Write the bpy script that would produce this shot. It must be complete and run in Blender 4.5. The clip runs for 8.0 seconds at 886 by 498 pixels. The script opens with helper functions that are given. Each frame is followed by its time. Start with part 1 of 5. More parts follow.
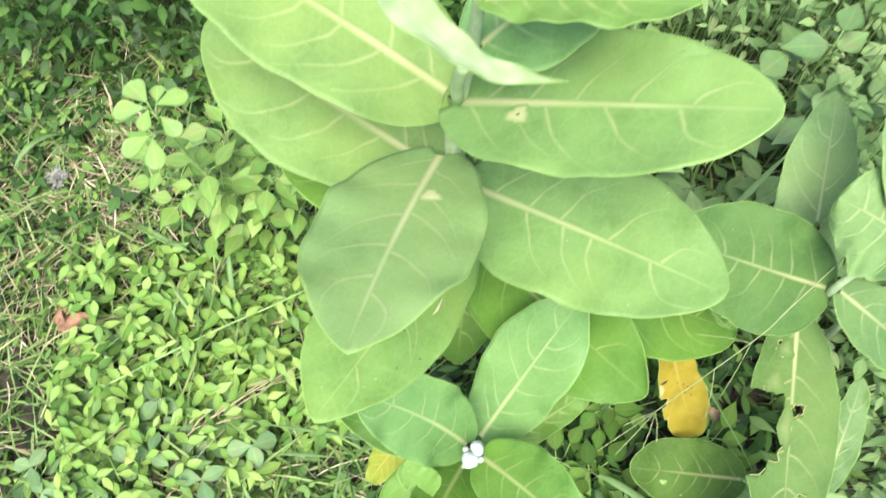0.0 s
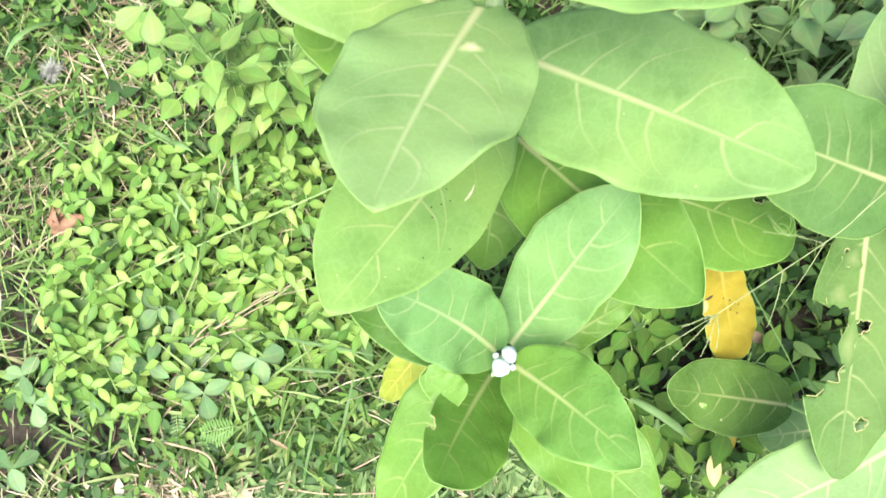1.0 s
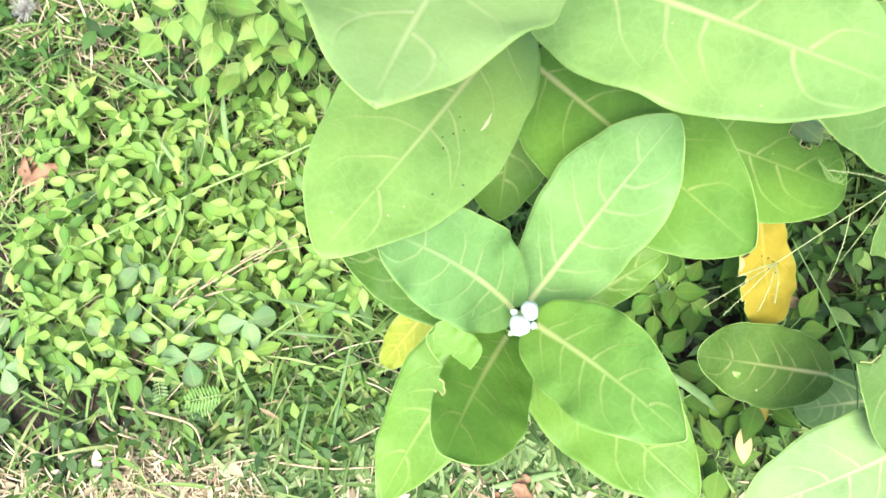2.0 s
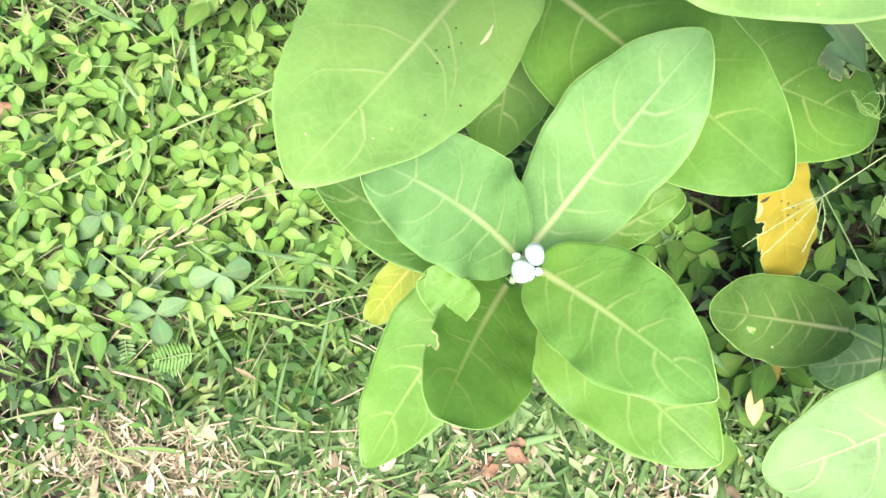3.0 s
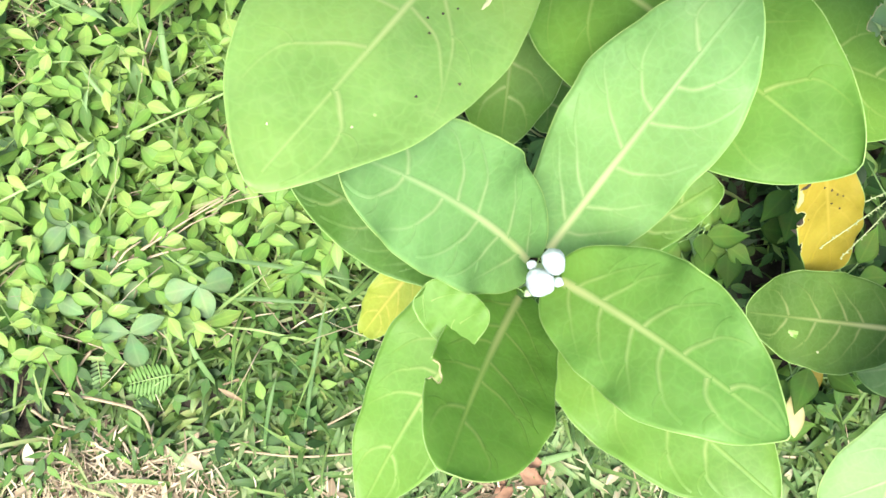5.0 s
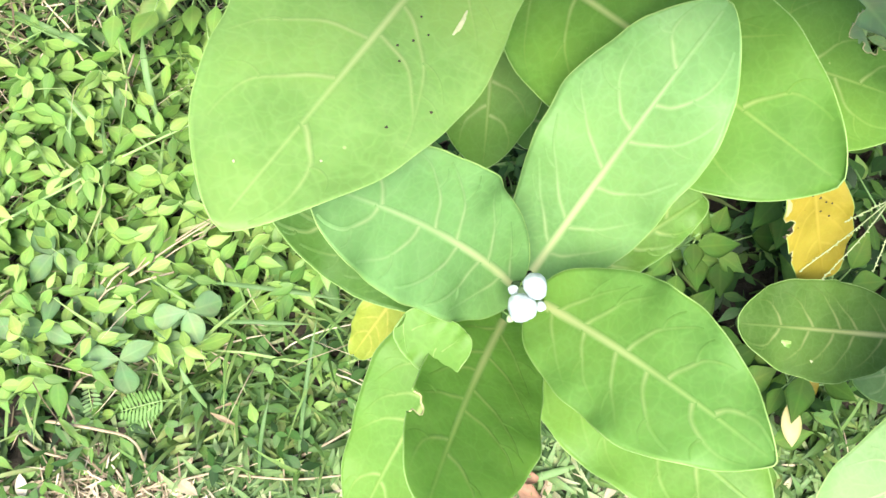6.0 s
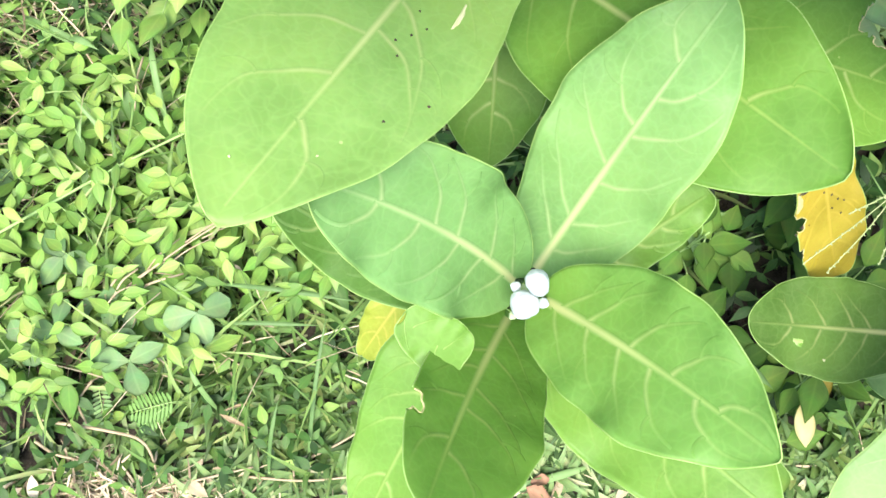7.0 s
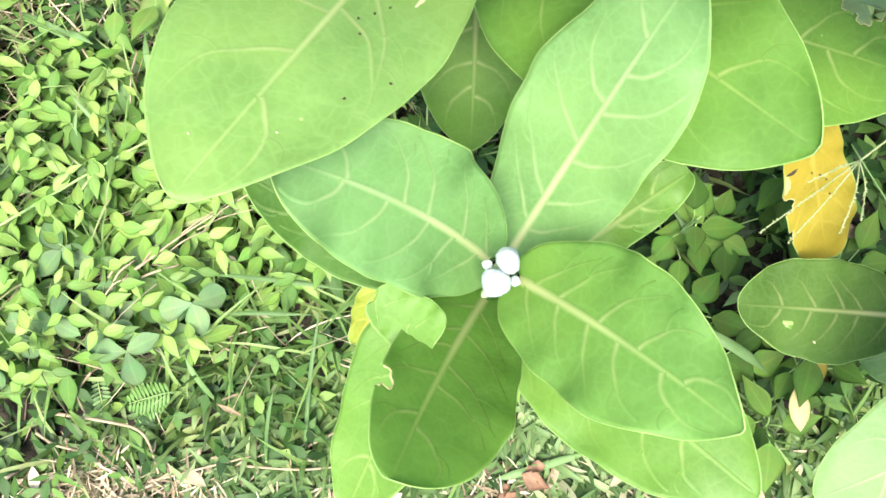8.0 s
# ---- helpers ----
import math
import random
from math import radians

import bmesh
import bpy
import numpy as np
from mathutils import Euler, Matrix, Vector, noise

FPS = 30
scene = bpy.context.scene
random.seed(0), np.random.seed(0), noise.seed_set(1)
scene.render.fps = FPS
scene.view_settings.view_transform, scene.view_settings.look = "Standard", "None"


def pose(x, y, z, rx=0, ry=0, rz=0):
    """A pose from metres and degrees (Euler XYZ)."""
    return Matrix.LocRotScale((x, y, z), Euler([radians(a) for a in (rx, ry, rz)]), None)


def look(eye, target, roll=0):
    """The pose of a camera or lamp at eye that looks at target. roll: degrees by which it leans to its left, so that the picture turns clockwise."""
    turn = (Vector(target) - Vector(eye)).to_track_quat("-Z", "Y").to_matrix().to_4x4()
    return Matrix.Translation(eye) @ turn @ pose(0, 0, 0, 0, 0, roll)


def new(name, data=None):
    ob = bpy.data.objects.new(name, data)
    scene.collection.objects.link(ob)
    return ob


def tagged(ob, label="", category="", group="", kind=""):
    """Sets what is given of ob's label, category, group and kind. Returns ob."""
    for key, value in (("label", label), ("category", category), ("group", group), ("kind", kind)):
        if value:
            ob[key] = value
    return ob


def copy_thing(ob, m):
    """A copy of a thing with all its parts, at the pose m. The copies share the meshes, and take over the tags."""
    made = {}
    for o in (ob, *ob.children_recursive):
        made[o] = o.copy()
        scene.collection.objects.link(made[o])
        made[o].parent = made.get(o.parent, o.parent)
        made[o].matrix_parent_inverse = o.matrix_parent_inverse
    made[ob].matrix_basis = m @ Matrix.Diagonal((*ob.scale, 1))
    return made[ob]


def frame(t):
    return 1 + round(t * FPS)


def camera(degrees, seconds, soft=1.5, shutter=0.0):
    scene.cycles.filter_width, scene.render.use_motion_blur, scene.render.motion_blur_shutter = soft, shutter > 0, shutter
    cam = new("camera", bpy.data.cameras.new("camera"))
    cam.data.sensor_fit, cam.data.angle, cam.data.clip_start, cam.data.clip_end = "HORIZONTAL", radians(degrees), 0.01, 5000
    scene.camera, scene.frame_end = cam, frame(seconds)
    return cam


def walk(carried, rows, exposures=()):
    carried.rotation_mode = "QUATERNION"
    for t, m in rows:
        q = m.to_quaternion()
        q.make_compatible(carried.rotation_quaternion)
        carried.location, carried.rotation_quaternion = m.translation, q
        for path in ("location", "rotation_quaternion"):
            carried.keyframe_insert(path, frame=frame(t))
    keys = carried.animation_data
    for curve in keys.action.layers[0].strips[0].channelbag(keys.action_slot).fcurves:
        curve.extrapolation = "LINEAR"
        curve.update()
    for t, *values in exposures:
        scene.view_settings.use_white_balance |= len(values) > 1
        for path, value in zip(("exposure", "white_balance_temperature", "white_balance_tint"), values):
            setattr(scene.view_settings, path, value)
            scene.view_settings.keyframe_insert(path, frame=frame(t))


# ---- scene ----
cam = camera(53.3, 8.0, 1.5, 0.5)
PATH = [
    (0, (0.018, 0.01, 1.213), (-0.018, 0.645, -0.684), -3.6),
    (0.5, (0.007, -0.004, 1.167), (-0.05, 0.574, -0.747), -5.0),
    (1, (-0.001, -0.008, 1.116), (-0.056, 0.505, -0.817), -5.0),
    (1.5, (-0.006, -0.01, 1.069), (-0.06, 0.477, -0.87), -4.9),
    (1.7, (-0.008, -0.009, 1.051), (-0.064, 0.472, -0.89), -5.1),
    (3, (-0.017, -0.008, 0.951), (-0.032, 0.372, -1.013), -0.7),
    (3.5, (-0.018, -0.005, 0.924), (-0.015, 0.373, -1.04), 1.9),
    (4, (-0.016, -0.001, 0.897), (0.011, 0.368, -1.069), 5.3),
    (4.5, (-0.019, 0.006, 0.879), (-0.033, 0.374, -1.086), -1.5),
    (6, (-0.007, 0.026, 0.866), (-0.026, 0.407, -1.098), -4.7),
    (6.5, (-0.002, 0.026, 0.865), (-0.037, 0.426, -1.095), -7.0),
    (7, (0.0, 0.023, 0.862), (-0.056, 0.414, -1.099), -10.2),
    (7.5, (0.006, 0.02, 0.861), (-0.065, 0.403, -1.101), -12.6),
    (8, (0.021, 0.013, 0.861), (-0.072, 0.401, -1.099), -16.1),
]
walk(cam, [(t, look(eye, target, roll)) for t, eye, target, roll in PATH], [(0, 1.60), (0.5, 1.71), (1, 1.85), (1.5, 1.94), (3, 1.83), (4.5, 1.79), (6, 1.82), (8, 1.83)])

# ---- light ----
SUN_EL, SUN_AZ = 70.0, 184.0
world = bpy.data.worlds.new("sky")
scene.world = world
world.use_nodes = True
_wn = world.node_tree.nodes
_sky = _wn.new("ShaderNodeTexSky")
_sky.sky_type = "NISHITA"
_sky.sun_disc = False
_sky.sun_elevation, _sky.sun_rotation = radians(SUN_EL), radians(SUN_AZ)
_sky.air_density, _sky.dust_density = 1.0, 3.0
world.node_tree.links.new(_sky.outputs["Color"], _wn["Background"].inputs["Color"])
_wn["Background"].inputs["Strength"].default_value = 0.105
_sun = bpy.data.lights.new("sun", "SUN")
_sun.energy, _sun.angle, _sun.color = 2.2, radians(32), (1.0, 0.96, 0.88)
sun = new("sun", _sun)
_d = Vector((math.sin(radians(SUN_AZ)) * math.cos(radians(SUN_EL)), math.cos(radians(SUN_AZ)) * math.cos(radians(SUN_EL)), math.sin(radians(SUN_EL))))
sun.matrix_world = look(_d * 30, (0, 0, 0))


# ---- materials ----
def mat_base(name):
    m = bpy.data.materials.new(name)
    m.use_nodes = True
    nt = m.node_tree
    return m, nt, nt.nodes["Principled BSDF"], nt.nodes["Material Output"]


def node(nt, kind, **values):
    n = nt.nodes.new(kind)
    for key, value in values.items():
        n.inputs[key].default_value = value
    return n


def ramp(nt, fac, stops):
    r = nt.nodes.new("ShaderNodeValToRGB")
    while len(r.color_ramp.elements) < len(stops):
        r.color_ramp.elements.new(0.5)
    for e, (p, c) in zip(r.color_ramp.elements, stops):
        e.position, e.color = p, (*c, 1)
    nt.links.new(fac, r.inputs["Fac"])
    return r.outputs["Color"]


def mixed(nt, fac, a, b, blend="MIX"):
    n = nt.nodes.new("ShaderNodeMix")
    n.data_type, n.blend_type = "RGBA", blend
    for sock, value in ((n.inputs["Factor"], fac), (n.inputs["A"], a), (n.inputs["B"], b)):
        if isinstance(value, bpy.types.NodeSocket):
            nt.links.new(value, sock)
        elif isinstance(value, tuple):
            sock.default_value = (*value, 1)
        else:
            sock.default_value = value
    return n.outputs["Result"]


def leafy(nt, bsdf, out, colour, through_light, tint=(1.25, 1.3, 0.55)):
    """Lets part of the light through the blade, tinted yellower than the surface."""
    tr = nt.nodes.new("ShaderNodeBsdfTranslucent")
    nt.links.new(mixed(nt, 1.0, colour, tint, "MULTIPLY"), tr.inputs["Color"])
    mix = node(nt, "ShaderNodeMixShader", Fac=through_light)
    nt.links.new(bsdf.outputs[0], mix.inputs[1])
    nt.links.new(tr.outputs[0], mix.inputs[2])
    nt.links.new(mix.outputs[0], out.inputs["Surface"])


def blade_material(name, dark, light, rough=0.5, net=0.08, through_light=0.3, spots=None, rib=None, vein=1.0, sheen=0.38):
    """A big leaf's blade: mottled green, a fine net of veins, a dull waxy bloom."""
    m, nt, bsdf, out = mat_base(name)
    uv = nt.nodes.new("ShaderNodeUVMap")
    uv.uv_map = "UVMap"
    big = node(nt, "ShaderNodeTexNoise", Scale=22.0, Detail=3.0)
    fine = node(nt, "ShaderNodeTexNoise", Scale=420.0, Detail=2.0)
    cells = nt.nodes.new("ShaderNodeTexVoronoi")
    cells.feature = "DISTANCE_TO_EDGE"
    cells.inputs["Scale"].default_value = 190.0
    for n in (big, fine, cells):
        nt.links.new(uv.outputs["UV"], n.inputs["Vector"])
    colour = ramp(nt, big.outputs["Fac"], [(0.3, tuple(c * 0.9 for c in dark)), (0.5, tuple((p + q) / 2 for p, q in zip(dark, light))), (0.72, tuple(c * 1.08 for c in light))])
    cloud = node(nt, "ShaderNodeTexNoise", Scale=75.0, Detail=4.0)
    nt.links.new(uv.outputs["UV"], cloud.inputs["Vector"])
    milk = node(nt, "ShaderNodeMapRange", **{"From Min": 0.42, "From Max": 0.75, "To Min": 0.0, "To Max": 0.22})
    nt.links.new(cloud.outputs["Fac"], milk.inputs["Value"])
    colour = mixed(nt, milk.outputs["Result"], colour, (light[0] * 1.25 + 0.02, light[1] * 1.12 + 0.01, light[2] * 1.3 + 0.02))
    broad = node(nt, "ShaderNodeTexNoise", Scale=11.0, Detail=2.0)
    nt.links.new(uv.outputs["UV"], broad.inputs["Vector"])
    warm = node(nt, "ShaderNodeMapRange", **{"From Min": 0.45, "From Max": 0.7, "To Min": 0.0, "To Max": 0.5})
    nt.links.new(broad.outputs["Fac"], warm.inputs["Value"])
    colour = mixed(nt, warm.outputs["Result"], colour, (light[0] * 1.22, light[1] * 1.06, light[2] * 0.85))
    specks = nt.nodes.new("ShaderNodeTexVoronoi")
    specks.inputs["Scale"].default_value = 62.0
    nt.links.new(uv.outputs["UV"], specks.inputs["Vector"])
    dot = node(nt, "ShaderNodeMapRange", **{"From Min": 0.035, "From Max": 0.06, "To Min": 1.0, "To Max": 0.0})
    nt.links.new(specks.outputs["Distance"], dot.inputs["Value"])
    rare = nt.nodes.new("ShaderNodeMath")
    rare.operation = "GREATER_THAN"
    rare.inputs[1].default_value = 0.80
    red = nt.nodes.new("ShaderNodeSeparateColor")
    nt.links.new(specks.outputs["Color"], red.inputs[0])
    nt.links.new(red.outputs[0], rare.inputs[0])
    both = nt.nodes.new("ShaderNodeMath")
    both.operation = "MULTIPLY"
    nt.links.new(dot.outputs["Result"], both.inputs[0])
    nt.links.new(rare.outputs[0], both.inputs[1])
    colour = mixed(nt, both.outputs[0], colour, (light[0] * 1.6 + 0.06, light[1] * 1.2 + 0.04, light[2] * 1.5 + 0.05))
    line = node(nt, "ShaderNodeMapRange", **{"From Min": 0.0, "From Max": 0.13, "To Min": net, "To Max": 0.0})
    nt.links.new(cells.outputs["Distance"], line.inputs["Value"])
    pale = tuple(min(1, c * 1.5 + 0.03) for c in light)
    colour = mixed(nt, line.outputs["Result"], colour, pale)
    # tertiary veins: a wide wavering net
    warp = node(nt, "ShaderNodeTexNoise", Scale=90.0, Detail=2.0)
    nt.links.new(uv.outputs["UV"], warp.inputs["Vector"])
    bent = nt.nodes.new("ShaderNodeMix")
    bent.data_type, bent.blend_type = "RGBA", "LINEAR_LIGHT"
    bent.inputs["Factor"].default_value = 0.006
    nt.links.new(uv.outputs["UV"], bent.inputs["A"])
    nt.links.new(warp.outputs["Color"], bent.inputs["B"])
    net3 = nt.nodes.new("ShaderNodeTexVoronoi")
    net3.feature = "DISTANCE_TO_EDGE"
    net3.inputs["Scale"].default_value = 68.0
    nt.links.new(bent.outputs["Result"], net3.inputs["Vector"])
    line3 = node(nt, "ShaderNodeMapRange", **{"From Min": 0.0, "From Max": 0.09, "To Min": net * 1.7, "To Max": 0.0})
    line3.interpolation_type = "SMOOTHSTEP"
    nt.links.new(net3.outputs["Distance"], line3.inputs["Value"])
    colour = mixed(nt, line3.outputs["Result"], colour, tuple(min(1, c * 1.32 + 0.03) for c in light))
    colour = mixed(nt, 0.05, colour, fine.outputs["Color"], "OVERLAY")
    if spots:
        sp = node(nt, "ShaderNodeTexNoise", Scale=spots[0], Detail=4.0)
        nt.links.new(uv.outputs["UV"], sp.inputs["Vector"])
        mask = node(nt, "ShaderNodeMapRange", **{"From Min": spots[1], "From Max": spots[1] + 0.05})
        nt.links.new(sp.outputs["Fac"], mask.inputs["Value"])
        colour = mixed(nt, mask.outputs["Result"], colour, spots[2])
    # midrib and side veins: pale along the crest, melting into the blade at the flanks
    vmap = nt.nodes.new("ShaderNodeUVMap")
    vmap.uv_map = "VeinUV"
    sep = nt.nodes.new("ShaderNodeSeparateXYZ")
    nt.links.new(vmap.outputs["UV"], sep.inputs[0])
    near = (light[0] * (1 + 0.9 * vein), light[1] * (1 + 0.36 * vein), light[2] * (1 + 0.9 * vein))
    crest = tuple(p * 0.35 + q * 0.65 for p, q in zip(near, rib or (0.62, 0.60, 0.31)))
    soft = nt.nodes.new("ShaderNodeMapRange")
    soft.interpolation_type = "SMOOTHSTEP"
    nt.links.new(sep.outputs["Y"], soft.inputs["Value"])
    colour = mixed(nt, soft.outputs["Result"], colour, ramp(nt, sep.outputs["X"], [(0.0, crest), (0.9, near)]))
    nt.links.new(colour, bsdf.inputs["Base Color"])
    bsdf.inputs["Roughness"].default_value = rough
    bsdf.inputs["Specular IOR Level"].default_value = sheen
    bump = node(nt, "ShaderNodeBump", Strength=0.25, Distance=0.0006)
    nt.links.new(cells.outputs["Distance"], bump.inputs["Height"])
    nt.links.new(bump.outputs["Normal"], bsdf.inputs["Normal"])
    leafy(nt, bsdf, out, colour, through_light)
    return m


def small_veins(nt, colour, amount=0.34):
    """A paler midrib and faint slanting side veins along a small leaf."""
    uv = nt.nodes.new("ShaderNodeUVMap")
    uv.uv_map = "UVMap"
    sep = nt.nodes.new("ShaderNodeSeparateXYZ")
    nt.links.new(uv.outputs["UV"], sep.inputs[0])
    off = nt.nodes.new("ShaderNodeMath")
    off.operation = "ABSOLUTE"
    nt.links.new(sep.outputs["Y"], off.inputs[0])
    rib = node(nt, "ShaderNodeMapRange", **{"From Min": 0.02, "From Max": 0.16, "To Min": amount, "To Max": 0.0})
    nt.links.new(off.outputs[0], rib.inputs["Value"])
    slant = nt.nodes.new("ShaderNodeMath")
    slant.operation = "MULTIPLY_ADD"
    slant.inputs[1].default_value = -0.22
    nt.links.new(off.outputs[0], slant.inputs[0])
    nt.links.new(sep.outputs["X"], slant.inputs[2])
    wave = nt.nodes.new("ShaderNodeMath")
    wave.operation = "PINGPONG"
    wave.inputs[1].default_value = 0.075
    nt.links.new(slant.outputs[0], wave.inputs[0])
    side = node(nt, "ShaderNodeMapRange", **{"From Min": 0.0, "From Max": 0.022, "To Min": amount * 0.4, "To Max": 0.0})
    nt.links.new(wave.outputs[0], side.inputs["Value"])
    both = nt.nodes.new("ShaderNodeMath")
    both.operation = "MAXIMUM"
    nt.links.new(rib.outputs["Result"], both.inputs[0])
    nt.links.new(side.outputs["Result"], both.inputs[1])
    return mixed(nt, both.outputs[0], colour, mixed(nt, 1.0, colour, (1.7, 1.45, 1.5), "MULTIPLY"))


def leaflet_material(name, stops, rough=0.5, through_light=0.2, scale=60.0, sheen=0.35):
    """Single small leaves: each one has a tone of its own out of stops, mottled, with veins."""
    m, nt, bsdf, out = mat_base(name)
    info = nt.nodes.new("ShaderNodeObjectInfo")
    colour = ramp(nt, info.outputs["Random"], stops)
    co = nt.nodes.new("ShaderNodeTexCoord")
    n = node(nt, "ShaderNodeTexNoise", Scale=scale, Detail=4.0)
    nt.links.new(co.outputs["Object"], n.inputs["Vector"])
    colour = mixed(nt, 0.3, colour, n.outputs["Color"], "OVERLAY")
    colour = small_veins(nt, colour)
    nt.links.new(colour, bsdf.inputs["Base Color"])
    bsdf.inputs["Roughness"].default_value = rough
    bsdf.inputs["Specular IOR Level"].default_value = sheen
    bump = node(nt, "ShaderNodeBump", Strength=0.15, Distance=0.0006)
    nt.links.new(n.outputs["Fac"], bump.inputs["Height"])
    nt.links.new(bump.outputs["Normal"], bsdf.inputs["Normal"])
    leafy(nt, bsdf, out, colour, through_light)
    return m


def island_material(name, stops, rough=0.55, through_light=0.10, grain=300.0):
    """Small leaves, blades and straws: each piece has a tone of its own out of stops."""
    m, nt, bsdf, out = mat_base(name)
    geo = nt.nodes.new("ShaderNodeNewGeometry")
    colour = ramp(nt, geo.outputs["Random Per Island"], stops)
    co = nt.nodes.new("ShaderNodeTexCoord")
    n = node(nt, "ShaderNodeTexNoise", Scale=grain, Detail=2.0)
    nt.links.new(co.outputs["Object"], n.inputs["Vector"])
    colour = mixed(nt, 0.22, colour, n.outputs["Color"], "OVERLAY")
    colour = small_veins(nt, colour)
    nt.links.new(colour, bsdf.inputs["Base Color"])
    bsdf.inputs["Roughness"].default_value = rough
    bsdf.inputs["Specular IOR Level"].default_value = 0.30
    if through_light:
        leafy(nt, bsdf, out, colour, through_light)
    return m


def plain_material(name, a, b, scale=60.0, rough=0.6, bump=0.0, through_light=0.0):
    m, nt, bsdf, out = mat_base(name)
    co = nt.nodes.new("ShaderNodeTexCoord")
    n = node(nt, "ShaderNodeTexNoise", Scale=scale, Detail=5.0)
    nt.links.new(co.outputs["Object"], n.inputs["Vector"])
    colour = ramp(nt, n.outputs["Fac"], [(0.32, a), (0.68, b)])
    nt.links.new(colour, bsdf.inputs["Base Color"])
    bsdf.inputs["Roughness"].default_value = rough
    if bump:
        bm_ = node(nt, "ShaderNodeBump", Strength=bump, Distance=0.002)
        nt.links.new(n.outputs["Fac"], bm_.inputs["Height"])
        nt.links.new(bm_.outputs["Normal"], bsdf.inputs["Normal"])
    if through_light:
        leafy(nt, bsdf, out, colour, through_light)
    return m


M_GREEN = blade_material("leaf_green", (0.135, 0.27, 0.058), (0.165, 0.312, 0.074))
M_GLAUC = blade_material("leaf_glaucous", (0.140, 0.295, 0.082), (0.175, 0.342, 0.110))
M_LIME = blade_material("leaf_lime", (0.13, 0.28, 0.040), (0.158, 0.318, 0.052), through_light=0.34)
M_PALE = blade_material("leaf_pale_green", (0.171, 0.315, 0.084), (0.213, 0.365, 0.113))
M_DULL = blade_material("leaf_dull_green", (0.084, 0.175, 0.036), (0.112, 0.215, 0.05), rough=0.6, sheen=0.25)
M_FRESH = blade_material("leaf_fresh_green", (0.118, 0.268, 0.046), (0.148, 0.312, 0.060))
M_WARM = blade_material("leaf_warm_green", (0.175, 0.328, 0.076), (0.215, 0.376, 0.101))
M_HAZE = blade_material("leaf_bluish_grey_green", (0.165, 0.295, 0.095), (0.20, 0.338, 0.122), rough=0.55)
M_MILK = blade_material("leaf_milky_green", (0.202, 0.345, 0.108), (0.245, 0.39, 0.143))
M_OLIVE = blade_material("leaf_olive_green", (0.068, 0.147, 0.022), (0.094, 0.185, 0.034), rough=0.6, sheen=0.2)
M_GREY = blade_material("leaf_grey_green", (0.105, 0.215, 0.062), (0.14, 0.26, 0.085), rough=0.6)
M_LIGHT = blade_material("leaf_light_green", (0.18, 0.312, 0.078), (0.215, 0.354, 0.102))
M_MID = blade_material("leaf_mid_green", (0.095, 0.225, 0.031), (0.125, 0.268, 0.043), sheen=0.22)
# Lighter base and more light let through: backlight put into the leaf colour.
M_BACKLIT = blade_material("leaf_backlit_green", (0.145, 0.305, 0.044), (0.178, 0.352, 0.058), through_light=0.5)
# Darkened grey-green: shade on the side shrub's leaf is put into its colour.
M_SHADY = blade_material("leaf_shaded_grey_green", (0.082, 0.18, 0.043), (0.105, 0.212, 0.057), rough=0.6, sheen=0.22)
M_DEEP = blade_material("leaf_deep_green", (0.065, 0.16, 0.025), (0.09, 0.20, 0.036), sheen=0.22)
M_YELLOW = blade_material("leaf_yellow", (0.29, 0.235, 0.018), (0.37, 0.305, 0.036), vein=0.2, net=0.04, through_light=0.25, rib=(0.46, 0.40, 0.09), spots=(260.0, 0.70, (0.12, 0.07, 0.02)))
M_TURNING = blade_material("leaf_turning_yellow", (0.23, 0.35, 0.042), (0.37, 0.43, 0.065), rib=(0.45, 0.45, 0.12))
M_WOOL = plain_material("woolly_young_leaf", (0.34, 0.46, 0.22), (0.47, 0.58, 0.34), 90.0, 0.85, 0.3, 0.3)
M_BUD = plain_material("white_wool", (0.36, 0.43, 0.45), (0.54, 0.60, 0.62), 260.0, 0.95, 0.6)
M_BLOTCH = plain_material("pale_blotch", (0.42, 0.45, 0.22), (0.55, 0.55, 0.32), 200.0, 0.8)
M_DRYSPOT = plain_material("dark_spot", (0.03, 0.025, 0.015), (0.08, 0.06, 0.03), 300.0, 0.9)
M_RIM = plain_material("leaf_margin", (0.20, 0.35, 0.08), (0.28, 0.42, 0.11), 100.0, 0.5)
M_TAN = plain_material("dry_chewed_rim", (0.34, 0.33, 0.12), (0.50, 0.46, 0.22), 300.0, 0.8)
M_STEM = plain_material("downy_stem", (0.26, 0.36, 0.18), (0.38, 0.47, 0.28), 150.0, 0.75, 0.2)


# ---- mesh helpers ----
def mesh_object(name, verts, faces, material, parent=None, label="", uvs=None, smooth=True, vein_uvs=None):
    me = bpy.data.meshes.new(name)
    me.from_pydata([tuple(v) for v in verts], [], faces)
    me.materials.append(material)
    for layer_name, values in (("UVMap", uvs), ("VeinUV", vein_uvs)):
        if values:
            layer = me.uv_layers.new(name=layer_name)
            idx = np.empty(len(me.loops), dtype=np.int32)
            me.loops.foreach_get("vertex_index", idx)
            layer.data.foreach_set("uv", np.asarray(values, dtype=np.float32)[idx].ravel())
    if smooth:
        me.polygons.foreach_set("use_smooth", np.ones(len(me.polygons), dtype=bool))
    me.update()
    ob = new(name, me)
    if parent is not None:
        ob.parent = parent
    if label:
        ob["label"] = label
    return ob


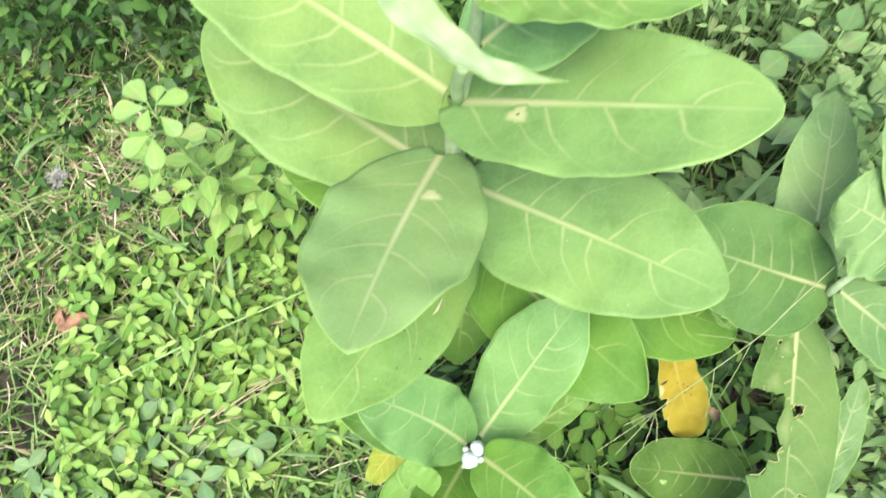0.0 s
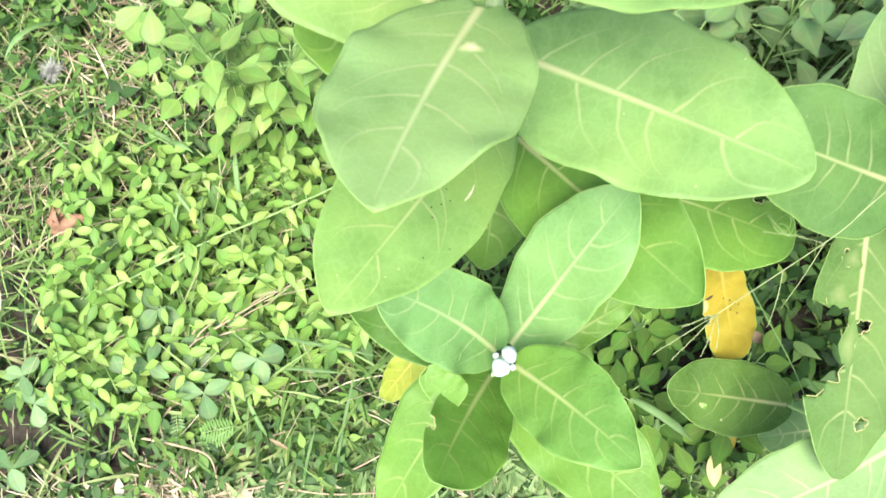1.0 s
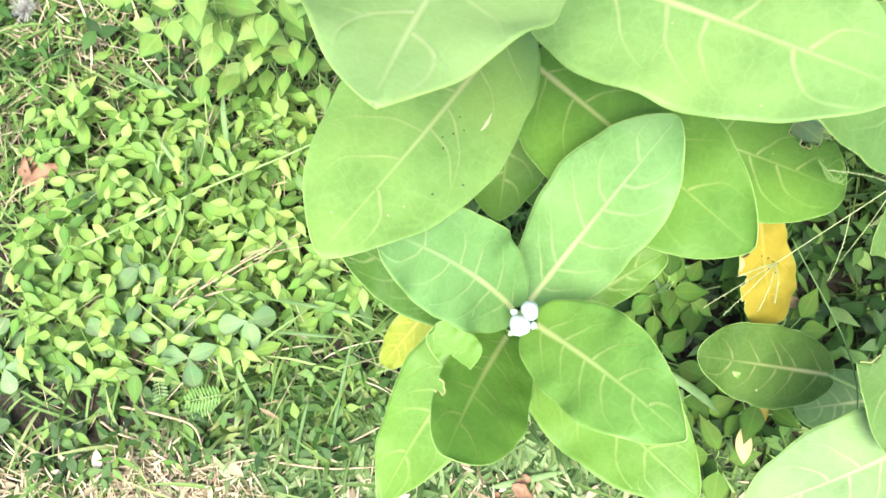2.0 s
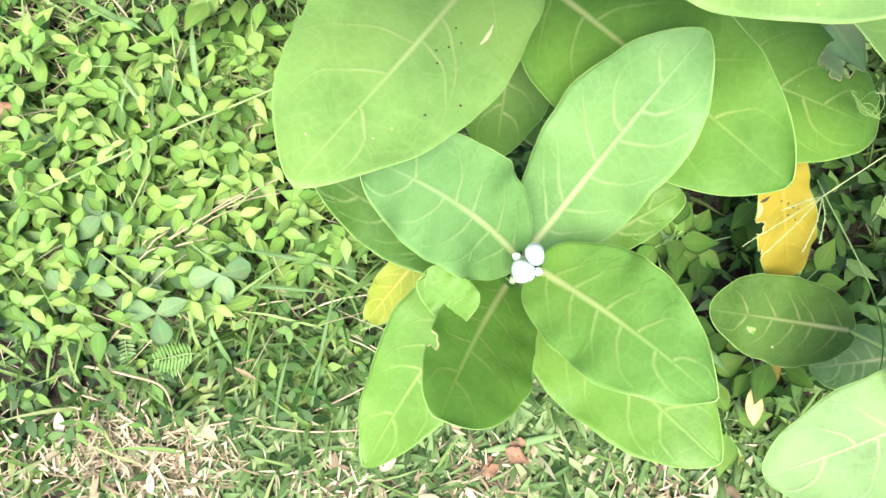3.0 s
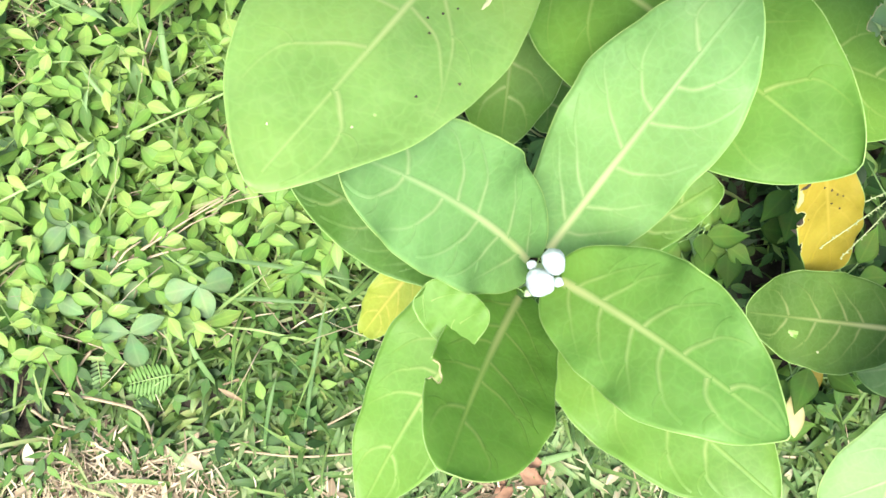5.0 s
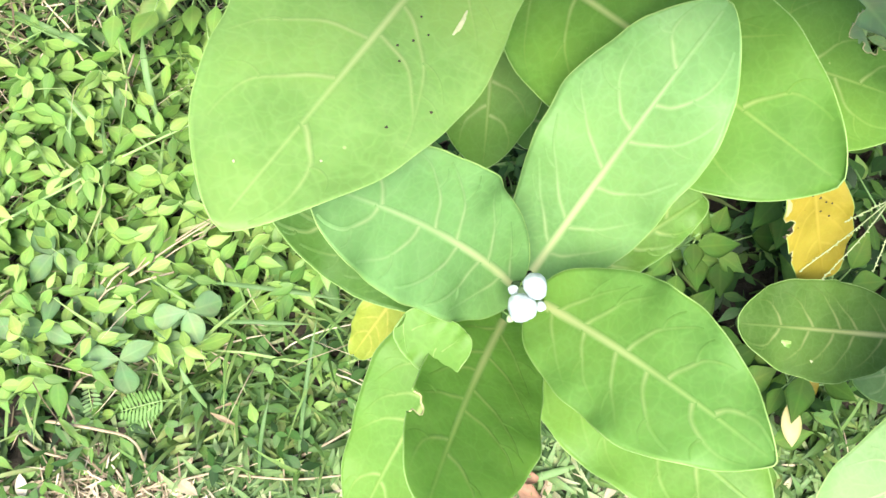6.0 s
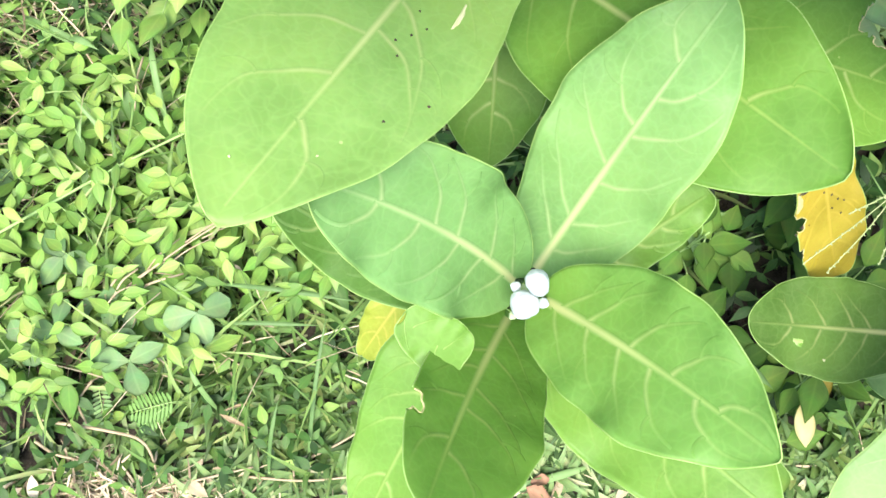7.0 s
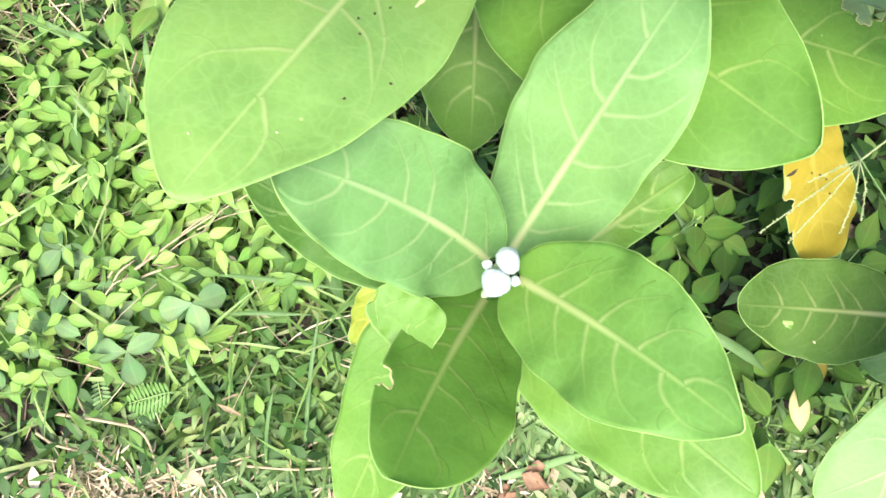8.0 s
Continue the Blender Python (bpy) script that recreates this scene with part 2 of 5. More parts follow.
def tube(points, radii, sides=8):
    """Vertices and faces of a closed tube along points."""
    pts = [Vector(p) for p in points]
    verts, faces = [], []
    side = None
    for i, p in enumerate(pts):
        t = (pts[min(i + 1, len(pts) - 1)] - pts[max(i - 1, 0)]).normalized()
        if side is None:
            side = t.orthogonal().normalized()
        side = (side - t * side.dot(t)).normalized()
        up = t.cross(side)
        for k in range(sides):
            a = 2 * math.pi * k / sides
            verts.append(p + (side * math.cos(a) + up * math.sin(a)) * radii[i])
    for i in range(len(pts) - 1):
        for k in range(sides):
            a, b = i * sides + k, i * sides + (k + 1) % sides
            faces.append((a, b, b + sides, a + sides))
    faces.append(tuple(range(sides - 1, -1, -1)))
    faces.append(tuple(range((len(pts) - 1) * sides, len(pts) * sides)))
    return verts, faces


def spline(points, n):
    """n points on a smooth curve through points."""
    p = [Vector(q) for q in points]
    p = [p[0] * 2 - p[1]] + p + [p[-1] * 2 - p[-2]]
    out = []
    for i in range(n):
        s = i / (n - 1) * (len(p) - 3)
        k = min(int(s), len(p) - 4)
        f = s - k
        a, b, c, d = p[k:k + 4]
        out.append(0.5 * ((2 * b) + (c - a) * f + (2 * a - 5 * b + 4 * c - d) * f * f + (3 * b - a - 3 * c + d) * f ** 3))
    return out


def thing(name, at, label, category, group=""):
    ob = new(name)
    ob.empty_display_size = 0.02
    ob.location = at
    bpy.context.view_layer.update()
    return tagged(ob, label, category, group)


def under(ob, parent):
    """Makes a part whose mesh is in world coordinates a child that stays where it is."""
    ob.parent = parent
    ob.matrix_parent_inverse = Matrix.Translation(-world_place(parent))
    return ob


def world_place(ob):
    p = Vector(ob.location)
    return p if ob.parent is None else p


# ---- the big leaves ----
def big_leaf(plant, base, tip, left, right, blade=None, roll=0.0, arch=0.03, bend=0.0, cup=0.12, peak=0.48, blunt=0.6, round_base=0.5, lobe=0.05, wave=0.0025, holes=(), veins=5, rib=1.0, seed=0, label="", dip=0.0, spots=()):
    """A broad sessile leaf from base to tip with half-widths left and right of its midrib. roll lifts its left half, arch bows it up,
    bend bows it to the left, cup lifts both margins, dip lowers the tip's end. holes: (along, across, radius) with along and across in 0..1 and -1..1."""
    rnd = random.Random(seed * 77 + 5)
    b, t = Vector(base), Vector(tip)
    a = t - b
    length = a.length
    a.normalize()
    up = Vector((0, 0, 1))
    up = (up - a * up.dot(a)).normalized()
    q = Matrix.Rotation(radians(roll), 3, a)
    n = (q @ up).normalized()
    s = n.cross(a).normalized()
    ph = [rnd.uniform(0, 6.28) for _ in range(6)]
    # side veins as (u, v) lines: they leave the midrib nearly square, then swing towards the tip; each forks near the margin
    vein_paths, fork_paths = [], []
    vr = random.Random(seed * 31 + 2)
    for k in range(veins):
        for side in (1, -1):
            u0 = max(0.02, 0.05 + 0.80 * (k + vr.uniform(-0.28, 0.28) + (0.25 if side > 0 else 0)) / veins)
            reach, slope, swing = vr.uniform(0.74, 0.93), vr.uniform(0.07, 0.15) * (1 - 0.3 * u0), vr.uniform(0.12, 0.22)
            w1, w2 = vr.uniform(0, 6.28), vr.uniform(0, 6.28)
            line = []
            for i in range(19):
                f = i / 18
                wig = 0.005 * math.sin(5 * f + w1) + 0.003 * math.sin(13 * f + w2)
                line.append((min(0.985, u0 + slope * f + 0.65 * swing * f * f + wig * min(1, 4 * f)), side * reach * (f - 0.24 * f * f) / 0.76))
            vein_paths.append(line)
            fu, fv = line[vr.choice((8, 9, 10))]
            du, ev = vr.uniform(-0.05, 0.0), vr.uniform(0.80, 0.90)
            fork_paths.append([(min(0.97, max(0.01, fu + du * i / 8 + 0.06 * (i / 8) ** 2)), fv + (side * ev - fv) * i / 8) for i in range(9)])

    def half(u, side):
        if u < peak:
            v = (peak - u) / peak
            w = max(0.0, 1 - v ** 2.2) ** round_base
        else:
            v = (u - peak) / (1 - peak)
            w = max(0.0, 1 - v ** 2.0) ** blunt
        k = 0 if side > 0 else 3
        w *= 1 + 0.026 * math.sin(9 * u + ph[k]) + 0.015 * math.sin(21 * u + ph[k + 1]) + 0.006 * math.sin(47 * u + ph[k + 2])
        return w * (left if side > 0 else right)

    dents = [(u * length, v * half(u, v)) for line in vein_paths for u, v in line]
    dent_x, dent_y = np.array([p[0] for p in dents] or [9.0]), np.array([p[1] for p in dents] or [9.0])

    def surface(u, v, lift=0.0):
        w = half(min(max(u, 0.0), 1.0), v)
        av = abs(v)
        along = length * (u - lobe * v * v * (1 - u) ** 4)
        h = arch * length * 4 * u * (1 - u) - dip * length * u ** 4
        h += cup * w * av ** 1.6
        h += wave * av ** 2 * (math.sin(13 * u + ph[2] + (1.3 if v > 0 else 0)) + 0.6 * math.sin(29 * u + ph[5] + (2 if v > 0 else 0))) * min(1, u * 5)
        # the blade swells a little between the side veins
        if veins:
            near2 = float(np.min((dent_x - u * length) ** 2 + (dent_y - v * w) ** 2))
            h += 0.0002 * (1 - math.exp(-near2 / 7.0e-5)) * min(1, av * 4) * (1 - av ** 4)
        return b + a * along + s * (v * w + bend * length * 4 * u * (1 - u)) + n * (h + lift)

    fine = 1.8 if holes else 1.0
    nu, nv = int(62 * fine), int(14 * fine)
    us = [0.004 + 0.992 * (0.5 - 0.5 * math.cos(math.pi * i / nu)) * 0.55 + 0.992 * 0.45 * i / nu for i in range(nu + 1)]
    vs = [j / nv for j in range(-nv, nv + 1)]
    cols = len(vs)
    cuts = []
    for hu, hv, hr in holes:
        cuts.append((hu * length, hv * half(hu, hv), hr, [rnd.uniform(0, 6.28) for _ in range(3)]))

    def cut_radius(c, x, y):
        ang = math.atan2(y - c[1], x - c[0])
        return c[2] * (1 + 0.22 * math.sin(2 * ang + c[3][0]) + 0.16 * math.sin(5 * ang + c[3][1]) + 0.08 * math.sin(9 * ang + c[3][2]))

    gone, uvw = set(), {}
    cell = length / nu * 1.1
    for i, u in enumerate(us):
        for j, v in enumerate(vs):
            x, y = u * length, v * half(u, v)
            for c in cuts:
                d, r = math.hypot(x - c[0], y - c[1]), 0
                if d < c[2] * 2 + cell:
                    r = cut_radius(c, x, y)
                    if d < r - cell * 0.5:
                        gone.add((i, j))
                    elif d < r + cell * 0.5 and d > 1e-6 and 0 < abs(v) < 1:
                        x, y = c[0] + (x - c[0]) * r / d, c[1] + (y - c[1]) * r / d
            uu = min(max(x / length, 0.004), 0.996)
            hw = half(uu, v)
            uvw[i, j] = (uu, max(-1.0, min(1.0, y / hw)) if hw > 1e-5 and (x, y) != (u * length, v * half(u, v)) else v)
    top, uvs, faces = [], [], []
    for i in range(nu + 1):
        for j in range(cols):
            uu, vv = uvw[i, j]
            top.append(surface(uu, vv))
            uvs.append((uu * length + seed * 0.37, vv * half(uu, vv) + 0.5))
    thick = n * 0.0006
    count = len(top)
    verts = top + [p - thick for p in top]
    kept = set()
    for i in range(nu):
        for j in range(cols - 1):
            if not {(i, j), (i + 1, j), (i, j + 1), (i + 1, j + 1)} & gone:
                kept.add((i, j))
                q4 = (i * cols + j, i * cols + j + 1, (i + 1) * cols + j + 1, (i + 1) * cols + j)
                faces.append(q4[::-1])
                faces.append(tuple(k + count for k in q4))
    for i, j in kept:
        for (di, dj), (p, r) in (((-1, 0), ((i, j), (i, j + 1))), ((1, 0), ((i + 1, j + 1), (i + 1, j))), ((0, -1), ((i + 1, j), (i, j))), ((0, 1), ((i, j + 1), (i + 1, j + 1)))):
            if (i + di, j + dj) not in kept:
                x0, x1 = p[0] * cols + p[1], r[0] * cols + r[1]
                faces.append((x0, x1, x1 + count, x0 + count))
    ob = mesh_object("leaf", verts, faces, blade or M_GREEN, uvs=uvs + uvs, label=label)
    under(ob, plant)

    def inside_cut(u, v):
        x, y = u * length, v * half(u, v)
        return any(math.hypot(x - c[0], y - c[1]) < cut_radius(c, x, y) for c in cuts)

    def ridge(path, widths, height, rib_mesh, strength, start_tone=0.0):
        """A low rounded ridge that follows path = [(u, v)] on the blade, fading out towards its end."""
        rv, rf, ruv, rvein = rib_mesh
        start = None
        for i, (u, v) in enumerate(path):
            if inside_cut(u, v):
                start = None
                continue
            p = surface(u, v)
            k, l = min(i + 1, len(path) - 1), max(i - 1, 0)
            d = (surface(*path[k]) - surface(*path[l])).normalized()
            across = d.cross(n).normalized()
            w = widths[i]
            here = len(rv)
            g = i / (len(path) - 1)
            x, y = u * length + seed * 0.37, v * half(u, v) + 0.5
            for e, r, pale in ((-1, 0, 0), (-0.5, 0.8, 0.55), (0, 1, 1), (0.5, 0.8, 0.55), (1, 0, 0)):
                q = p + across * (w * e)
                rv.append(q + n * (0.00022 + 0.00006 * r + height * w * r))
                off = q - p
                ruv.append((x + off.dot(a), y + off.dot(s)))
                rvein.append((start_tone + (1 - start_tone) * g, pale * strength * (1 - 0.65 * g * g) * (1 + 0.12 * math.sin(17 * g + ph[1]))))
            if start is not None:
                for m in range(4):
                    rf.append((start + m, start + m + 1, here + m + 1, here + m))
            start = here

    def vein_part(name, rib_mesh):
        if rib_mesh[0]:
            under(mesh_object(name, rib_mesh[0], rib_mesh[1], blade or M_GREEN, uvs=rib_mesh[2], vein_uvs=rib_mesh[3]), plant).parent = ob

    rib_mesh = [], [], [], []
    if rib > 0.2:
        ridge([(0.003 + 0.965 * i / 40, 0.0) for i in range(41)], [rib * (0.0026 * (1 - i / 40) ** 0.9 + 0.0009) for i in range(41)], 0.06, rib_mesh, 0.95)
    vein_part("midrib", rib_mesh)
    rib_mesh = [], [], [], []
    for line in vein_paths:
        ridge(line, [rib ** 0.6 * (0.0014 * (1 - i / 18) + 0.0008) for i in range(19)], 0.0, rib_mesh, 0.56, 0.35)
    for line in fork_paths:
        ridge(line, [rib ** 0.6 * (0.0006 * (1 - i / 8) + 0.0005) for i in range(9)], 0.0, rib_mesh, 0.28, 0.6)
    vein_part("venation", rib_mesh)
    rv, rf = [], []
    ring = [(u, 1.0) for u in us] + [(u, -1.0) for u in us[::-1]]
    run = []
    for u, v in ring + [ring[0]]:
        if inside_cut(u, v * 0.98):
            if len(run) > 2:
                tv, tf = tube(run, [0.00036] * len(run), 5)
                o = len(rv)
                rv += tv
                rf += [tuple(i + o for i in f) for f in tf]
            run = []
        else:
            run.append(surface(u, v) - n * 0.0003)
    if len(run) > 2:
        tv, tf = tube(run, [0.00036] * len(run), 5)
        o = len(rv)
        rv += tv
        rf += [tuple(i + o for i in f) for f in tf]
    under(mesh_object("margin", rv, rf, M_RIM), plant).parent = ob
    for c in cuts:
        rv, rf, run = [], [], []
        for k in range(33):
            ang = 2 * math.pi * k / 32
            x, y = c[0] + math.cos(ang), c[1] + math.sin(ang)
            r = cut_radius(c, x, y) + 0.0003
            x, y = c[0] + r * math.cos(ang), c[1] + r * math.sin(ang)
            u = x / length
            ok = 0.01 < u < 0.99 and abs(y) < half(u, y) * 0.99 and not any(o is not c and math.hypot(x - o[0], y - o[1]) < cut_radius(o, x, y) for o in cuts)
            if ok:
                run.append(surface(u, y / half(u, y)) - n * 0.0003)
            if (not ok or k == 32) and len(run) > 2:
                tv, tf = tube(run, [0.0005] * len(run), 5)
                o = len(rv)
                rv += tv
                rf += [tuple(i + o for i in f) for f in tf]
            if not ok:
                run = []
        if rv:
            under(mesh_object("chewed_edge", rv, rf, M_TAN, label="dry tan chewed edge"), plant).parent = ob
    for level, (name, material, su, sv, ru, rw) in enumerate(spots):
        top_lift = 0.0008 + 0.0001 * level
        rv, rf, w = [surface(su, sv, top_lift)], [], half(su, sv)
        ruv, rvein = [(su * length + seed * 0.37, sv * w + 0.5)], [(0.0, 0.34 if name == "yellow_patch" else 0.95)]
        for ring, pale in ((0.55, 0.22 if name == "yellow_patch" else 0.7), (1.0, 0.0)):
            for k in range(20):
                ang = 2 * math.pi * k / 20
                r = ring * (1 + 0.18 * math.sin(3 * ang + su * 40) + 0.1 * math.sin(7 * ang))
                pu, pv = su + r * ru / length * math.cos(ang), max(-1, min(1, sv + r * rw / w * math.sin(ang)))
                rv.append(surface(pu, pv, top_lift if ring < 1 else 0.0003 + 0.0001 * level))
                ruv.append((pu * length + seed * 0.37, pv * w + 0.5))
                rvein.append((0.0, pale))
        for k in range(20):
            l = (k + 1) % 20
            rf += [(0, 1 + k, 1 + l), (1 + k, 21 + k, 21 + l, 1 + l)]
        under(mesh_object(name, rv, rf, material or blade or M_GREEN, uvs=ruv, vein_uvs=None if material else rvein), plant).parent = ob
    return ob


def stem_part(plant, points, r0, r1, name="stem", material=None, n=24):
    pts = spline(points, n)
    v, f = tube(pts, [r0 + (r1 - r0) * i / (n - 1) for i in range(n)], 10)
    return under(mesh_object(name, v, f, material or M_STEM), plant)


# ---- ground ----
def ground_z(x, y):
    k = math.exp(-(x * x + y * y) / 40)
    return (0.008 * math.sin(3.1 * x + 1) * math.cos(2.7 * y) + 0.005 * math.sin(7.3 * x - 4.1 * y)) * k


def soil_material():
    m, nt, bsdf, out = mat_base("soil")
    co = nt.nodes.new("ShaderNodeTexCoord")
    big = node(nt, "ShaderNodeTexNoise", Scale=5.0, Detail=6.0)
    fine = node(nt, "ShaderNodeTexNoise", Scale=110.0, Detail=6.0)
    for n in (big, fine):
        nt.links.new(co.outputs["Object"], n.inputs["Vector"])
    a = ramp(nt, fine.outputs["Fac"], [(0.3, (0.016, 0.012, 0.008)), (0.7, (0.052, 0.040, 0.026))])
    b = ramp(nt, fine.outputs["Fac"], [(0.3, (0.014, 0.013, 0.008)), (0.7, (0.042, 0.036, 0.022))])
    c = ramp(nt, fine.outputs["Fac"], [(0.3, (0.035, 0.068, 0.018)), (0.7, (0.10, 0.145, 0.045))])
    far = nt.nodes.new("ShaderNodeVectorMath")
    far.operation = "LENGTH"
    nt.links.new(co.outputs["Object"], far.inputs[0])
    away = node(nt, "ShaderNodeMapRange", **{"From Min": 0.6, "From Max": 1.3})
    nt.links.new(far.outputs["Value"], away.inputs["Value"])
    nt.links.new(mixed(nt, away.outputs["Result"], mixed(nt, big.outputs["Fac"], a, b), c), bsdf.inputs["Base Color"])
    bsdf.inputs["Roughness"].default_value = 0.95
    bump = node(nt, "ShaderNodeBump", Strength=0.8, Distance=0.006)
    nt.links.new(fine.outputs["Fac"], bump.inputs["Height"])
    nt.links.new(bump.outputs["Normal"], bsdf.inputs["Normal"])
    return m


def build_ground():
    axis = [math.sinh(i / 60 * 7.0) * 400 / math.sinh(7.0) for i in range(-60, 61)]
    verts = [(x, y, ground_z(x, y)) for y in axis for x in axis]
    k = len(axis)
    faces = [(j * k + i, j * k + i + 1, (j + 1) * k + i + 1, (j + 1) * k + i) for j in range(k - 1) for i in range(k - 1)]
    ob = mesh_object("ground", verts, faces, soil_material())
    tagged(ob, "brown soil ground under grass and creeping weeds", "ground", kind="structure")


build_ground()

# ---- the milkweed shrubs ----
def bud_scale(plant, at, size, axis, material):
    """A woolly folded young leaf: a pointed egg with a seam."""
    d = Vector(axis).normalized()
    q = d.to_track_quat("Z", "Y").to_matrix()
    verts, faces = [], []
    for i in range(9):
        f = i / 8
        r = math.sin(math.pi * min(1, f * 0.98 + 0.01)) ** 0.75 * (1 - 0.35 * f)
        for k in range(14):
            a = 2 * math.pi * k / 14
            rr = r * (1 - 0.20 * math.exp(-((a - 1.6) / 0.25) ** 2) - 0.10 * math.exp(-((a - 4.4) / 0.25) ** 2)) * (1 + 0.05 * math.sin(3 * a + 5 * f + size * 900) + 0.03 * math.sin(7 * a - 9 * f))
            verts.append(Vector(at) + q @ Vector((rr * math.cos(a) * size * 0.5, rr * math.sin(a) * size * 0.42, (f - 0.4) * size)))
    for i in range(8):
        for k in range(14):
            l = (k + 1) % 14
            faces.append((i * 14 + k, i * 14 + l, (i + 1) * 14 + l, (i + 1) * 14 + k))
    faces += [tuple(range(13, -1, -1)), tuple(range(112, 126))]
    return under(mesh_object("bud", verts, faces, material), plant)


tall = thing("milkweed_shrub", (0.03, 0.30, ground_z(0.03, 0.3)), "tall milkweed shrub with broad pale green opposite leaves", "shrub", "milkweed shrubs")
stem_part(tall, [(0.03, 0.30, -0.01), (0.036, 0.296, 0.2), (0.028, 0.288, 0.42), (0.014, 0.290, 0.60), (0.019, 0.300, 0.66), (0.028, 0.302, 0.74), (0.031, 0.294, 0.81)], 0.0085, 0.0036)
stem_part(tall, [(0.034, 0.296, 0.25), (0.075, 0.287, 0.30), (0.11, 0.279, 0.315), (0.18, 0.248, 0.295), (0.242, 0.217, 0.284)], 0.005, 0.0025, "branch")
big_leaf(tall, (0.013, 0.310, 0.660), (-0.175, 0.410, 0.724), 0.0600, 0.0580, M_LIGHT, rib=1.5, seed=1, peak=0.44, blunt=0.56)
big_leaf(tall, (0.009, 0.295, 0.552), (-0.184, 0.410, 0.601), 0.0659, 0.0622, M_LIGHT, rib=1.5, seed=2, roll=-3, arch=0.037, bend=0.015, cup=0.11, peak=0.51, blunt=0.64)
big_leaf(tall, (0.015, 0.297, 0.470), (-0.139, 0.333, 0.500), 0.045, 0.040, M_LIME, seed=15, blunt=0.7)
big_leaf(tall, (0.016, 0.299, 0.669), (0.199, 0.236, 0.772), 0.0476, 0.0529, M_PALE, rib=1.5, seed=3, roll=4, arch=0.015, bend=-0.004, cup=0.16, peak=0.51, blunt=0.64, dip=-0.008, spots=(("yellow_spot", None, 0.25, -0.2, 0.010, 0.0085), ("dark_spot", M_DRYSPOT, 0.25, -0.2, 0.0022, 0.0012)))
big_leaf(tall, (0.029, 0.288, 0.544), (0.205, 0.175, 0.614), 0.0637, 0.0616, M_PALE, rib=1.3, seed=4, roll=3, arch=0.010, bend=0.002, cup=0.06, peak=0.44, blunt=0.66)
big_leaf(tall, (0.005, 0.283, 0.616), (-0.044, 0.112, 0.745), 0.0533, 0.0568, M_MILK, rib=1.3, seed=5, roll=4, arch=-0.002, bend=-0.013, cup=0.03, peak=0.52, blunt=0.86, dip=0.021, spots=(("pale_spot", None, 0.26, 0.2, 0.0085, 0.009), ("pale_spot", M_BLOTCH, 0.26, 0.2, 0.0038, 0.005),))
big_leaf(tall, (0.033, 0.300, 0.740), (0.125, 0.345, 0.800), 0.038, 0.044, M_GLAUC, seed=6, lobe=0.12)
big_leaf(tall, (0.034, 0.292, 0.800), (0.135, 0.252, 0.850), 0.022, 0.018, M_GREEN, seed=7)
big_leaf(tall, (0.017, 0.286, 0.465), (-0.086, 0.101, 0.571), 0.0491, 0.0600, M_WARM, seed=8, roll=-9, arch=0.002, bend=0.013, cup=0.02, peak=0.49, blunt=0.73, dip=0.062, wave=0.0015, spots=(("pale_streak", M_BLOTCH, 0.40, 0.55, 0.009, 0.0011), ("speck", M_DRYSPOT, 0.50, 0.28, 0.0007, 0.0006), ("speck", M_DRYSPOT, 0.53, 0.20, 0.0006, 0.0006), ("speck", M_DRYSPOT, 0.47, 0.36, 0.0007, 0.0005), ("speck", M_DRYSPOT, 0.56, 0.30, 0.0006, 0.0006), ("speck", M_DRYSPOT, 0.44, 0.22, 0.0005, 0.0006), ("speck", M_DRYSPOT, 0.70, 0.62, 0.0007, 0.0006), ("speck", M_DRYSPOT, 0.62, 0.80, 0.0007, 0.0007), ("white_fleck", M_BLOTCH, 0.82, 0.45, 0.0005, 0.0005), ("white_fleck", M_BLOTCH, 0.90, -0.35, 0.0006, 0.0005)))
# The darker green here also stands in for shade of the leaf above.
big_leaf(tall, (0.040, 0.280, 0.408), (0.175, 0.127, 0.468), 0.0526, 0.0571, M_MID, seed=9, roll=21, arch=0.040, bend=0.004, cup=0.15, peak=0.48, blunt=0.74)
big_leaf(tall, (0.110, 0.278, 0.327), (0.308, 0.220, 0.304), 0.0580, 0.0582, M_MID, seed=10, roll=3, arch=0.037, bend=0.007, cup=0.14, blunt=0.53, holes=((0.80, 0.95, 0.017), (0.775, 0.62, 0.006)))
for k in range(6):
    curl = [(0.283 + 0.011 * math.sin(1.1 * k + 0.9 * i) * (0.4 + i / 6), 0.224 + 0.010 * math.cos(1.7 * k + 1.1 * i) * (0.4 + i / 6), 0.336 + 0.002 * i) for i in range(6)]
    stem_part(tall, curl, 0.0005, 0.0002, "withered_tendril", M_RIM, 16)
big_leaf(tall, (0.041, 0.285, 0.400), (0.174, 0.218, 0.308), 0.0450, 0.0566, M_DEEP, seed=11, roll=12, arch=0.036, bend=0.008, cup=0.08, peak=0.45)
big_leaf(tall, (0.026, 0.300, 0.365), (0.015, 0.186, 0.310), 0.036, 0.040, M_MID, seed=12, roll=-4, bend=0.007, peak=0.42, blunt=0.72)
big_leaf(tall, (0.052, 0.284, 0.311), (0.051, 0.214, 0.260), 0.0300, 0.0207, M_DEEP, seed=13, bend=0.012)
